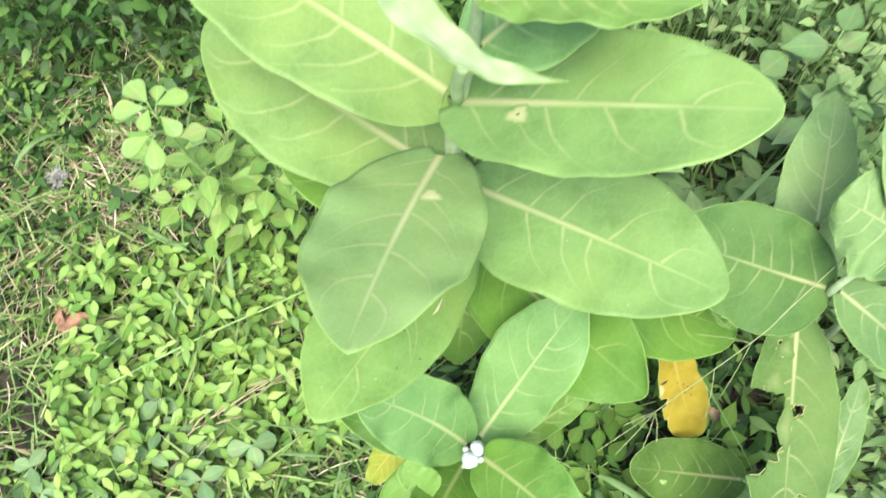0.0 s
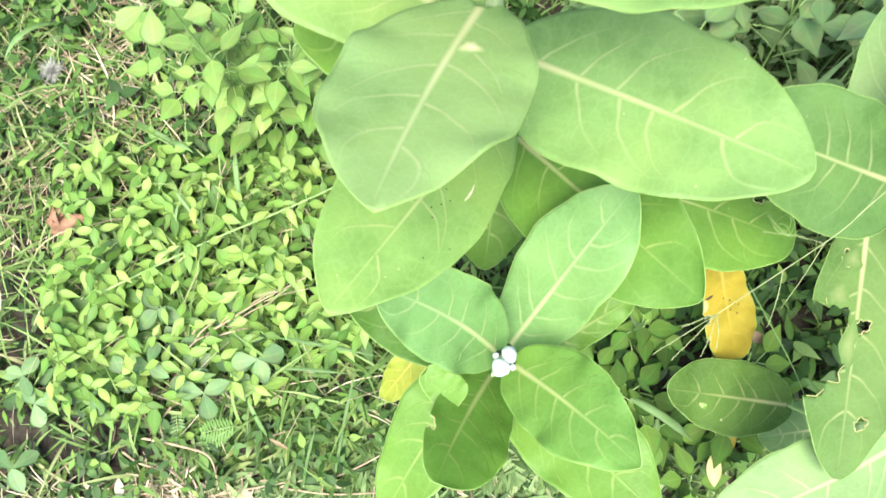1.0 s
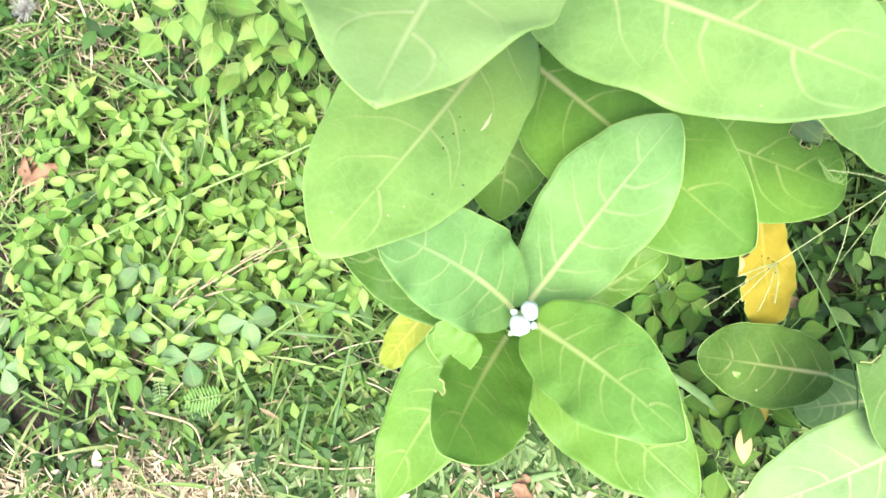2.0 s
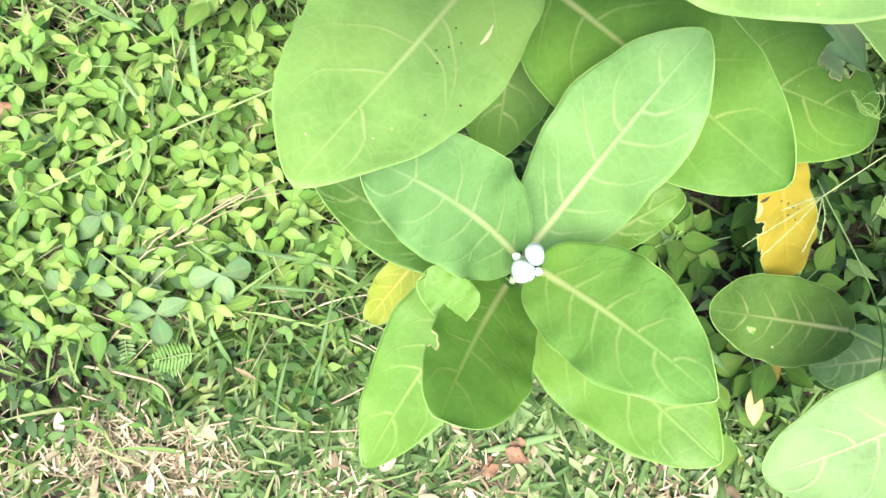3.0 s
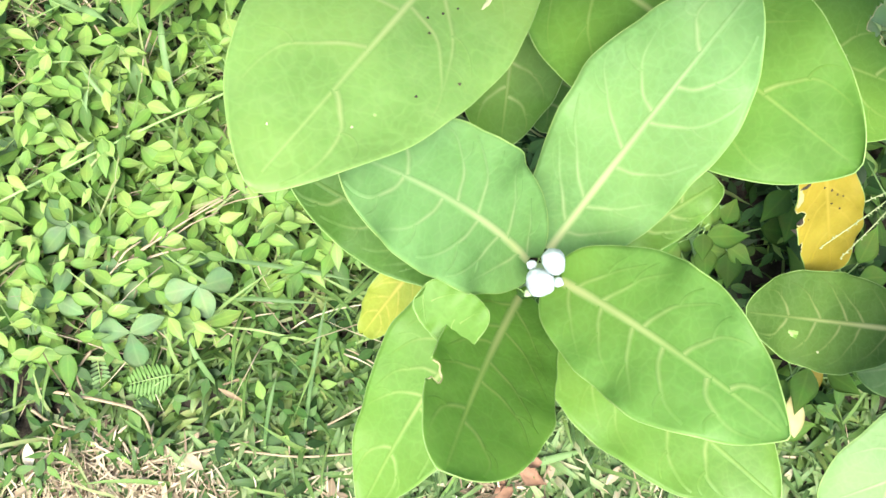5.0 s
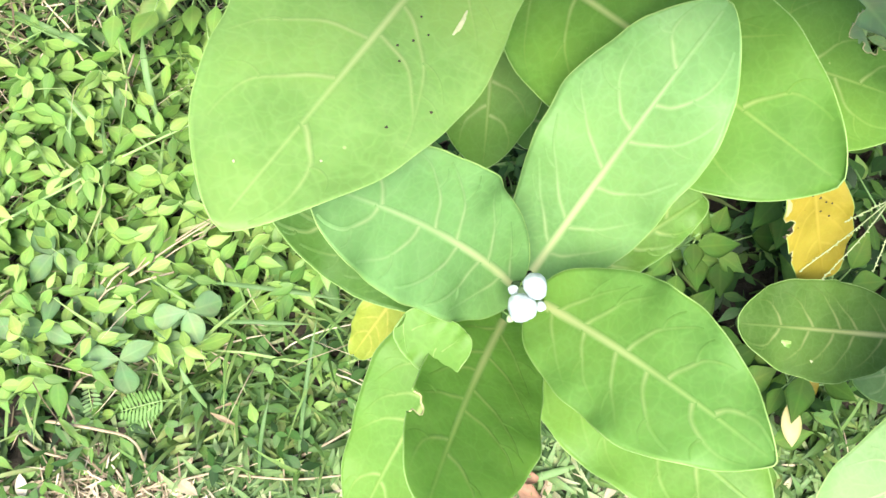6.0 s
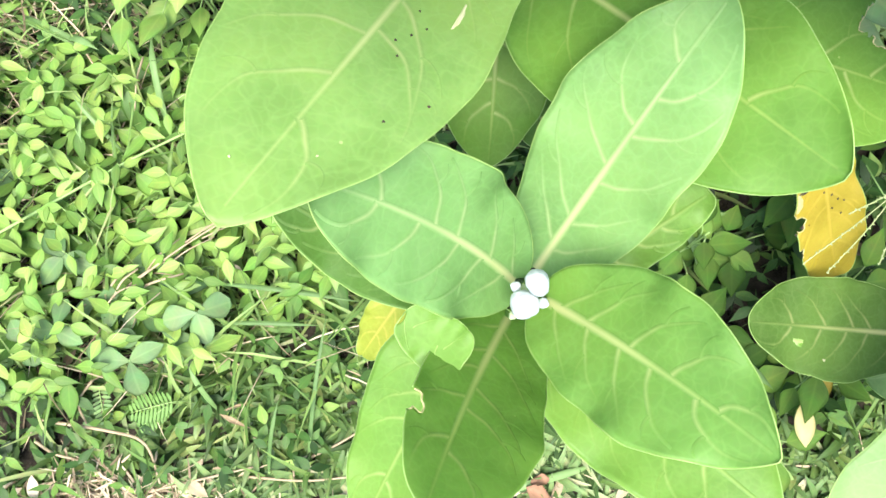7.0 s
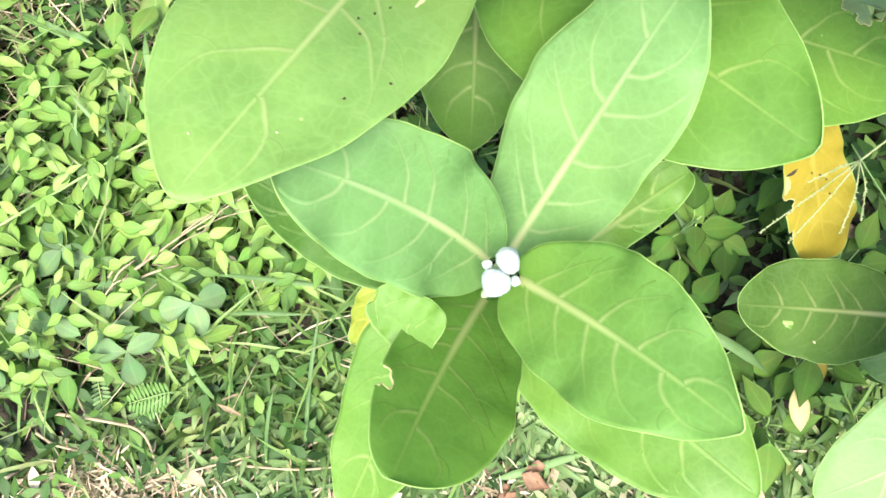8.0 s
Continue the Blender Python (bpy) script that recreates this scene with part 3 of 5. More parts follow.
big_leaf(tall, (0.242, 0.217, 0.284), (0.290, 0.128, 0.162), 0.0268, 0.0278, M_YELLOW, seed=14, roll=5, arch=0.005, bend=-0.008, cup=0.11, peak=0.64, blunt=0.38, label="withered yellow leaf with brown spots", holes=((0.52, -1.0, 0.007), (0.70, -1.05, 0.005)), spots=(("brown_edge", M_TAN, 0.40, -0.90, 0.010, 0.0026), ("brown_edge", M_DRYSPOT, 0.34, -0.72, 0.0016, 0.005), ("dark_spot", M_DRYSPOT, 0.44, 0.15, 0.0012, 0.001), ("dark_spot", M_DRYSPOT, 0.48, 0.30, 0.001, 0.0008), ("dark_spot", M_DRYSPOT, 0.52, 0.10, 0.0009, 0.0009), ("dark_spot", M_DRYSPOT, 0.50, 0.45, 0.0009, 0.0007), ("dark_spot", M_DRYSPOT, 0.57, 0.32, 0.001, 0.0008), ("dark_spot", M_DRYSPOT, 0.40, -0.1, 0.0008, 0.0008)))
# pale folded young leaf over the top, and a woolly flower stalk
big_leaf(tall, (-0.030, 0.262, 0.905), (0.073, 0.229, 0.820), 0.0105, 0.0105, M_WOOL, seed=16, arch=-0.02, bend=-0.15, cup=0.35, peak=0.24, blunt=1.25, veins=0, rib=0.8, label="pale woolly folded young leaf")
stem_part(tall, [(0.018, 0.292, 0.685), (0.018, 0.287, 0.715), (0.022, 0.280, 0.75)], 0.0044, 0.0040, "flower_stalk", M_WOOL, 8)

low = thing("milkweed_shrub", (0.03, 0.10, ground_z(0.03, 0.1)), "young milkweed shoot with a white woolly bud", "shrub", "milkweed shrubs")
stem_part(low, [(0.03, 0.10, -0.01), (0.034, 0.098, 0.2), (0.028, 0.085, 0.435)], 0.008, 0.0045)
big_leaf(low, (0.036, 0.103, 0.395), (0.123, 0.208, 0.494), 0.0410, 0.0386, M_GLAUC, seed=21, roll=-8, arch=0.014, bend=0.002, cup=0.05, peak=0.54, blunt=0.73)
big_leaf(low, (0.023, 0.094, 0.414), (-0.066, 0.123, 0.522), 0.0355, 0.0353, M_GLAUC, seed=22, roll=-13, arch=0.042, bend=-0.042, cup=0.23, peak=0.54, blunt=0.72, dip=-0.013)
big_leaf(low, (0.037, 0.081, 0.432), (0.117, 0.005, 0.511), 0.0351, 0.0343, M_FRESH, seed=23, roll=13, arch=0.041, bend=0.021, cup=0.16, peak=0.47, blunt=0.84)
big_leaf(low, (0.020, 0.078, 0.390), (-0.021, -0.009, 0.506), 0.0388, 0.0269, M_BACKLIT, seed=24, roll=-15, arch=0.001, bend=-0.014, cup=0.14, peak=0.56, blunt=0.56, dip=-0.010, wave=0.0012, holes=((0.70, -1.0, 0.0065),))
big_leaf(low, (-0.031, 0.071, 0.456), (-0.004, 0.051, 0.442), 0.0150, 0.0125, M_LIME, seed=30, roll=4, arch=0.03, cup=0.04, peak=0.62, blunt=0.30, round_base=0.3, veins=2, rib=0.10, wave=0.0008, label="curled torn lobe of a leaf")
big_leaf(low, (0.015, 0.088, 0.362), (-0.073, -0.043, 0.307), 0.0393, 0.0405, M_LIME, seed=25, roll=14, arch=0.021, bend=-0.027, cup=0.07, peak=0.34, blunt=0.82, round_base=0.36)
big_leaf(low, (0.039, 0.078, 0.360), (0.153, -0.030, 0.393), 0.0420, 0.0423, M_LIME, seed=26, roll=2, cup=0.12, peak=0.49, blunt=0.80)
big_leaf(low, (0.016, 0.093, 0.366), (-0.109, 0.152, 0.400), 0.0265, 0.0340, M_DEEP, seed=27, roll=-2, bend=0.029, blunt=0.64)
big_leaf(low, (0.050, 0.094, 0.352), (0.142, 0.150, 0.362), 0.0190, 0.0160, M_LIME, seed=28, peak=0.6, blunt=0.40, cup=0.05, arch=0.01)
stem_part(low, [(0.033, 0.098, 0.16), (0.0, 0.12, 0.18), (-0.035, 0.141, 0.19)], 0.0015, 0.0012, "leaf_stalk")
big_leaf(low, (-0.035, 0.141, 0.19), (-0.093, 0.083, 0.115), 0.021, 0.019, M_TURNING, seed=29, blunt=0.62, peak=0.55, label="yellowing lower leaf")
bud_scale(low, (0.0318, 0.0868, 0.452), 0.0165, (0.25, 0.1, 1), M_BUD)
bud_scale(low, (0.0262, 0.0784, 0.447), 0.0180, (-0.4, -0.75, 0.55), M_BUD)
bud_scale(low, (0.0225, 0.0865, 0.444), 0.0065, (-0.7, 0.2, 0.6), M_BUD)
bud_scale(low, (0.0345, 0.0785, 0.443), 0.0065, (0.7, -0.4, 0.5), M_BUD)
bud_scale(low, (0.0205, 0.0735, 0.441), 0.005, (-0.6, -0.6, 0.3), M_STEM)

side = thing("milkweed_shrub", (0.52, 0.27, ground_z(0.52, 0.27)), "milkweed shrub with grey-green leaves chewed by insects", "shrub", "milkweed shrubs")
stem_part(side, [(0.52, 0.27, -0.01), (0.47, 0.265, 0.2), (0.358, 0.226, 0.42), (0.375, 0.240, 0.48), (0.405, 0.255, 0.54)], 0.006, 0.002)
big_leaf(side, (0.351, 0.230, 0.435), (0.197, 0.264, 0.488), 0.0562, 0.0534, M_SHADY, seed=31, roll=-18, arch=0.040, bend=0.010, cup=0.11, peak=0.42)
big_leaf(side, (0.360, 0.240, 0.355), (0.410, 0.453, 0.393), 0.0436, 0.0330, M_HAZE, seed=32, roll=-5, cup=0.10, peak=0.42, blunt=0.74, holes=((0.33, 0.0, 0.0045),))
big_leaf(side, (0.412, 0.245, 0.500), (0.345, 0.292, 0.500), 0.058, 0.058, M_HAZE, seed=33, wave=0.006)
big_leaf(side, (0.405, 0.263, 0.500), (0.445, 0.450, 0.550), 0.042, 0.042, M_HAZE, seed=34)
big_leaf(side, (0.361, 0.225, 0.440), (0.447, 0.163, 0.400), 0.031, 0.036, M_GREY, seed=35)
big_leaf(side, (0.345, 0.214, 0.374), (0.320, 0.002, 0.323), 0.0429, 0.0428, M_DULL, seed=36, roll=2, arch=0.005, cup=0.11, blunt=0.65, holes=((0.13, -0.42, 0.006), (0.49, -0.80, 0.033), (0.39, 0.12, 0.006), (0.33, -0.55, 0.008), (0.42, -0.42, 0.010), (0.57, -0.42, 0.010), (0.77, 0.40, 0.005)), spots=(("yellow_patch", None, 0.47, -0.10, 0.022, 0.007), ("yellow_patch", None, 0.28, -0.45, 0.012, 0.010), ("yellow_patch", None, 0.13, -0.30, 0.010, 0.008)))

corner = thing("milkweed_shrub", (0.40, 0.05, ground_z(0.4, 0.05)), "small milkweed shoot low in the grass", "shrub", "milkweed shrubs")
stem_part(corner, [(0.40, 0.05, -0.01), (0.402, 0.05, 0.15), (0.395, 0.043, 0.31)], 0.006, 0.004)
stem_part(corner, [(0.402, 0.05, 0.14), (0.37, 0.065, 0.165), (0.335, 0.079, 0.176)], 0.0022, 0.0014, "branch", M_RIM)
big_leaf(corner, (0.396, 0.041, 0.302), (0.220, -0.043, 0.275), 0.0440, 0.0426, M_HAZE, seed=41, roll=-3, bend=0.026, peak=0.52, blunt=0.56)
big_leaf(corner, (0.335, 0.079, 0.176), (0.205, 0.091, 0.202), 0.0385, 0.0390, M_OLIVE, seed=42, roll=-5, arch=0.012, cup=0.09, peak=0.5, blunt=0.58, spots=(("scar", M_RIM, 0.70, 0.35, 0.0040, 0.0026), ("scar", M_MID, 0.69, 0.40, 0.0022, 0.0016), ("scar", M_BLOTCH, 0.55, 0.62, 0.0012, 0.0010)))
big_leaf(corner, (0.398, 0.06, 0.15), (0.318, 0.048, 0.130), 0.030, 0.032, M_GREY, seed=43)
big_leaf(corner, (0.402, 0.055, 0.22), (0.442, 0.175, 0.280), 0.019, 0.019, M_GREY, seed=44)


# ---- ground cover ----
def smooth_profile(values, n):
    """n half-widths on a smooth curve through values."""
    return [max(0.0, p.x) for p in spline([(v, 0, 0) for v in values], n)]


class Heap:
    """Many small blades and leaves gathered into one mesh."""

    def __init__(self):
        self.v, self.f, self.uv = [], [], []

    def strip(self, pts, widths, normal, fold=0.25, across=(-1.0, 0.0, 1.0), curl=0.0):
        """A tapering strip, cupped along its middle."""
        o = len(self.v)
        k, c = len(pts), len(across)
        for i in range(k):
            d = pts[min(i + 1, k - 1)] - pts[max(i - 1, 0)]
            s = d.cross(normal)
            s = s.normalized() if s.length > 1e-9 else Vector((1, 0, 0))
            nn = s.cross(d).normalized()
            w = widths[i]
            for g in across:
                self.v.append(pts[i] + s * (w * g) + nn * (w * (fold * abs(g) + curl * g * math.sin(6.0 * i / k + 2.0 * g))))
                self.uv.append((i / (k - 1), g))
        for i in range(k - 1):
            for j in range(c - 1):
                p = o + c * i + j
                self.f.append((p, p + 1, p + c + 1, p + c))

    def done(self, name, material, label, category):
        ob = mesh_object(name, self.v, self.f, material, uvs=self.uv)
        return tagged(ob, label, category, kind="stuff")


PROFILE_OVATE = (0.08, 0.78, 1.0, 0.74, 0.34, 0.0)
PROFILE_OBOVATE = (0.06, 0.36, 0.70, 0.96, 0.90, 0.28)
PROFILE_ELLIPTIC = (0.12, 0.68, 0.98, 0.95, 0.62, 0.0)
PROFILE_ROUND = (0.12, 0.62, 0.95, 1.0, 0.8, 0.15)
STATIONS = {p: smooth_profile(p, 9) for p in (PROFILE_OVATE, PROFILE_ELLIPTIC, PROFILE_ROUND, PROFILE_OBOVATE)}


def leaflet(heap, at, heading, pitch, length, width, profile=PROFILE_OVATE, fold=0.3, sag=0.15, roll=0.0, fine=True):
    """A small leaf from at; heading in radians from +x, pitch up."""
    d = Vector((math.cos(heading) * math.cos(pitch), math.sin(heading) * math.cos(pitch), math.sin(pitch)))
    up = Vector((0, 0, 1))
    n = (up - d * up.dot(d)).normalized()
    n = Matrix.Rotation(roll, 3, d) @ n
    widths = STATIONS[profile] if fine else STATIONS[profile][::2]
    k = len(widths)
    base = Vector(at)
    pts = [base + d * (length * i / (k - 1)) - Vector((0, 0, sag * length * (i / (k - 1)) ** 2)) for i in range(k)]
    heap.strip(pts, [width * w for w in widths], n, fold, (-1.0, -0.5, 0.0, 0.5, 1.0) if fine else (-1.0, 0.0, 1.0), 0.12 if fine else 0.0)


def grass_blade(heap, at, heading, lean, length, width, rnd, curl=0.8):
    k = 6
    pts, p, ang = [], Vector(at), lean
    for i in range(k):
        pts.append(p.copy())
        d = Vector((math.cos(heading) * math.sin(ang), math.sin(heading) * math.sin(ang), math.cos(ang)))
        p += d * length / (k - 1)
        ang = min(ang + curl / (k - 1), 2.1)
        heading += rnd.uniform(-0.14, 0.14)
    heap.strip(pts, [width * w for w in (0.6, 0.95, 1.0, 0.86, 0.52, 0.04)], Vector((0.001, 0.002, 1)), 0.35)


M_HERB = island_material("creeping_herb", [(0.0, (0.0405, 0.099, 0.018)), (0.5, (0.0945, 0.194, 0.0342)), (0.85, (0.171, 0.293, 0.0576)), (1.0, (0.234, 0.36, 0.081))], through_light=0.08)
# Darker copy of the herb greens: shade below the tops is in the colour.
M_LOWHERB_SHADED = island_material("low_herb_shaded", [(0.0, (0.00783, 0.0206, 0.0049)), (0.4, (0.0196, 0.049, 0.0108)), (0.8, (0.0417, 0.088, 0.0206)), (1.0, (0.0738, 0.127, 0.0367))], through_light=0.05)
M_CLOVER = island_material("trifoliate_herb", [(0.0, (0.072, 0.145, 0.052)), (0.6, (0.132, 0.235, 0.090)), (1.0, (0.20, 0.315, 0.135))])
# Weed greens darkened so that their colour carries the shrubs' shade.
M_WEED_SHADED = island_material("weed_shaded", [(0.0, (0.013, 0.038, 0.007)), (0.55, (0.034, 0.09, 0.016)), (0.9, (0.07, 0.16, 0.03)), (1.0, (0.12, 0.22, 0.048))], through_light=0.08)
M_FARWEED = island_material("far_weed", [(0.0, (0.07, 0.14, 0.042)), (0.5, (0.15, 0.255, 0.085)), (0.9, (0.22, 0.33, 0.125)), (1.0, (0.28, 0.37, 0.15))], through_light=0.15)
M_GRASS = island_material("grass", [(0.0, (0.07, 0.14, 0.03)), (0.5, (0.14, 0.24, 0.06)), (0.85, (0.24, 0.34, 0.115)), (1.0, (0.36, 0.36, 0.18))])
# Darker copy of the grass greens, with shade held in the colour.
M_GRASS_SHADED = island_material("grass_shaded", [(0.0, (0.025, 0.055, 0.012)), (0.5, (0.06, 0.12, 0.025)), (0.85, (0.11, 0.19, 0.045)), (1.0, (0.20, 0.25, 0.08))], through_light=0.08)
M_LAWN = island_material("lawn", [(0.0, (0.0372, 0.0791, 0.0233)), (0.4, (0.093, 0.172, 0.0512)), (0.8, (0.177, 0.27, 0.0977)), (0.95, (0.27, 0.353, 0.158)), (1.0, (0.428, 0.391, 0.26))])
M_STRAW = island_material("straw", [(0.0, (0.10, 0.075, 0.045)), (0.35, (0.27, 0.215, 0.135)), (0.75, (0.48, 0.405, 0.275)), (1.0, (0.66, 0.58, 0.42))], 0.8, 0.1)


def wobble(x, y):
    return 0.05 * math.sin(6 * x + 1.3) + 0.03 * math.sin(17 * x + 5 * y)


OPEN_SPOTS = ((-0.300, 0.046, 0.028), (-0.250, 0.127, 0.020), (-0.314, 0.088, 0.020), (-0.385, 0.121, 0.018), (-0.338, 0.122, 0.018), (-0.305, 0.165, 0.014), (-0.28, 0.178, 0.012), (-0.33, 0.152, 0.012))


def taken(x, y):
    """Spots where a single plant or a lying stem shows between the herbs."""
    return any((x - a) ** 2 + (y - b) ** 2 < r * r for a, b, r in OPEN_SPOTS)


def build_cover():
    rnd = random.Random(11)
    herb, clover, weed, grass, straw, lawn, shade, beyond, mat = Heap(), Heap(), Heap(), Heap(), Heap(), Heap(), Heap(), Heap(), Heap()
    # creeping herb: sprigs with pointed leaves set spirally, over a lower storey of small leaves with shade painted in
    for _ in range(2700):
        x, y = rnd.uniform(-0.95, 0.75), rnd.uniform(-0.02, 0.66)
        edge = y - wobble(x, y)
        if edge < 0.05 + rnd.uniform(-0.06, 0.03):
            continue
        if (x > -0.24 and edge < 0.15 or x < -0.32 and edge < 0.085) and rnd.random() < 0.8:
            continue
        if edge > 0.34 and rnd.random() < (edge - 0.34) * 4:
            continue
        if x < -0.40 and y > 0.24 and rnd.random() < 0.7:
            continue
        # bare gaps between clumps
        clump = math.sin(41 * x + 3 * math.sin(23 * y)) * math.sin(37 * y + 2 * math.sin(29 * x))
        if clump < -0.14 and rnd.random() < 0.9:
            continue
        if taken(x, y) and rnd.random() < 0.8:
            continue
        z = ground_z(x, y)
        blue = rnd.random() < (0.05 if (x < -0.22 and y < 0.2) else 0.008)
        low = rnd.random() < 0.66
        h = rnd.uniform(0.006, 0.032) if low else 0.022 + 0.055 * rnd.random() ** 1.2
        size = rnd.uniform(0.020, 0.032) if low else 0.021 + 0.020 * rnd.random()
        turn = rnd.uniform(0, 6.28)
        if blue:
            for k in range(3):
                leaflet(clover, (x, y, z + h), turn + (k - 1) * 1.8 + rnd.uniform(-0.3, 0.3), rnd.uniform(-0.4, 0.3), size * rnd.uniform(1.0, 1.25), size * rnd.uniform(0.36, 0.44), PROFILE_ROUND, rnd.uniform(0.05, 0.2), rnd.uniform(0.05, 0.3), rnd.uniform(-0.3, 0.3))
        else:
            lx, ly = rnd.uniform(-0.018, 0.018), rnd.uniform(-0.024, 0.010)
            count = rnd.choice((2, 3, 3, 4, 4))
            slim = rnd.uniform(0.10, 0.16) if rnd.random() < 0.38 else rnd.uniform(0.17, 0.26)
            for k in range(count):
                f = 1 - 0.55 * k / count
                a = turn + k * 2.4 + rnd.uniform(-0.35, 0.35)
                if rnd.random() < 0.45:
                    a = rnd.gauss(-1.57, 0.65)
                ln = size * (0.70 + 0.14 * k) * rnd.uniform(0.75, 1.25)
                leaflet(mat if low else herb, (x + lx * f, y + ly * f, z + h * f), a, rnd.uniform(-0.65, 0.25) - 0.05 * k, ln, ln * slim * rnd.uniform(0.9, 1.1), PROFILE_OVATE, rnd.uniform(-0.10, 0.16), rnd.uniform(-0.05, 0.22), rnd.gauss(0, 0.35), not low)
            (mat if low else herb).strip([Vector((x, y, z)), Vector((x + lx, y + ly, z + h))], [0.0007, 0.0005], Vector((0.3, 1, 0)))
    # weeds beyond and under the shrubs; the dark heap has shade in its colour
    for _ in range(12500):
        x, y = rnd.uniform(-1.15, 1.15), rnd.uniform(-0.05, 1.6)
        far = y > 0.66 + wobble(x, y) or (x > 0.12 and y > 0.02) or (x > -0.10 and y > 0.17) or (x < -0.3 and y > 0.40 and rnd.random() < 0.35)
        if not far or rnd.random() < (math.hypot(x, y - 0.55) - 0.75) * 2.5:
            continue
        z = ground_z(x, y)
        # Tall growth past x 0.46 is added, mostly out of view, to cast shade.
        tall_ones = y > 0.68 or x > 0.46
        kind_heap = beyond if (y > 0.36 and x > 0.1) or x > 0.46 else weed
        h = rnd.uniform(0.01, 0.30 if tall_ones else 0.07)
        size = rnd.uniform(0.018, 0.036)
        if x > 0.1 and not tall_ones and rnd.random() < 0.3:
            continue
        turn = rnd.uniform(0, 6.28)
        for k in range(rnd.choice((2, 3, 4))):
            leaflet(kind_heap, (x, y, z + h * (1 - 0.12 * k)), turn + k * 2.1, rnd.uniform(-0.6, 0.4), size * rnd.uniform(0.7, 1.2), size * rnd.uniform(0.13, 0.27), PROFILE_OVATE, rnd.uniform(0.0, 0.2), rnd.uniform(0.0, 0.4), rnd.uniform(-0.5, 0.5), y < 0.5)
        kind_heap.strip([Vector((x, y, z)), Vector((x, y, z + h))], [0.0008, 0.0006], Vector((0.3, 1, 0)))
    # short coarse lawn grass in front, thinning out to the sides
    for _ in range(15500):
        x, y = rnd.gauss(0, 0.55), 0.10 - abs(rnd.gauss(0, 0.20))
        thin = math.sin(11 * x + 2) * math.sin(9 * y + 1) + 0.6 * math.sin(23 * x + 17 * y)
        edge = y - wobble(x, y)
        if edge > 0.075 or (thin > 0.9 and y < 0.0 and rnd.random() < 0.3):
            continue
        if edge > -0.02 and rnd.random() < 0.4:
            continue
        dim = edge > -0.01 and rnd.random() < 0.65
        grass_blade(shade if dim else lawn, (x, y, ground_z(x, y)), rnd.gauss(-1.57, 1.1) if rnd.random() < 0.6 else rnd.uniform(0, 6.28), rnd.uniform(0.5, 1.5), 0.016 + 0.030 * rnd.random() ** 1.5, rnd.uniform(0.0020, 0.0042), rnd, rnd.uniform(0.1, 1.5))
    # grass among the weeds
    for _ in range(19000):
        x, y = rnd.uniform(-1.1, 1.05), rnd.uniform(-0.45, 1.2)
        edge = y - wobble(x, y)
        if 0.05 < edge < 0.32 and rnd.random() < (0.72 if x < -0.24 or edge > 0.18 else 0.55):
            continue
        if edge <= 0.05 and rnd.random() < 0.88:
            continue
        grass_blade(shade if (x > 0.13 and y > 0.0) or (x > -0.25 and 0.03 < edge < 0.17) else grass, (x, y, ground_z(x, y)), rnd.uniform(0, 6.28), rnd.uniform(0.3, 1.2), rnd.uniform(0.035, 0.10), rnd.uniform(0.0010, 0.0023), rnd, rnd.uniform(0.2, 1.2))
    # long pale blades and thin stalks standing out of the herbs
    for _ in range(480):
        x, y = rnd.uniform(-0.75, -0.02), rnd.uniform(0.06, 0.60)
        z = ground_z(x, y)
        ln = rnd.uniform(0.06, 0.14)
        dry = rnd.random() < 0.3
        grass_blade(straw if dry else grass, (x, y, z + 0.01), rnd.uniform(0, 6.28), rnd.uniform(0.25, 0.9), ln, rnd.uniform(0.0004, 0.0008) if dry else rnd.uniform(0.0009, 0.0024), rnd, rnd.uniform(0.5, 1.6))
    # dead straw and thatch
    for _ in range(4200):
        x, y = rnd.uniform(-0.95, 0.95), rnd.uniform(-0.4, 1.0)
        edge = y - wobble(x, y)
        if edge > 0.05 and rnd.random() < (0.88 if edge < 0.35 and x > -0.42 else 0.45):
            continue
        long = rnd.random() < 0.08
        thin = math.sin(11 * x + 2) * math.sin(9 * y + 1) + 0.6 * math.sin(23 * x + 17 * y)
        if edge < 0.05 and thin < 0.2 and rnd.random() < 0.7:
            continue
        grass_blade(straw, (x, y, ground_z(x, y) + rnd.uniform(0.001, 0.012)), rnd.uniform(0, 6.28), rnd.uniform(1.2, 1.65), rnd.uniform(0.04, 0.08) if long else rnd.uniform(0.012, 0.038), rnd.uniform(0.0005, 0.0009) if long else rnd.uniform(0.0004, 0.0011), rnd, rnd.uniform(-0.5, 0.5))
    # patches of dry thatch in the lawn
    for _ in range(1500):
        px, py, pr = rnd.choice(((-0.39, -0.05, 0.07), (-0.27, -0.06, 0.06), (-0.367, -0.034, 0.05), (-0.295, -0.059, 0.055), (-0.367, -0.045, 0.05), (-0.31, -0.055, 0.05), (-0.33, -0.075, 0.08), (0.03, -0.06, 0.04), (-0.12, -0.085, 0.06), (0.20, -0.09, 0.07), (-0.50, -0.06, 0.07)))
        x, y = rnd.gauss(px, pr * 0.55), rnd.gauss(py, pr * 0.35)
        grass_blade(straw, (x, y, ground_z(x, y) + rnd.uniform(0.002, 0.016)), rnd.uniform(0, 6.28), rnd.uniform(1.0, 1.7), 0.010 + 0.032 * rnd.random() ** 1.4, rnd.uniform(0.0004, 0.0014), rnd, rnd.uniform(-0.9, 0.9))
    # brown dry tangle beyond the herbs
    for _ in range(1100):
        x, y = rnd.gauss(-0.55, 0.14), rnd.gauss(0.52, 0.12)
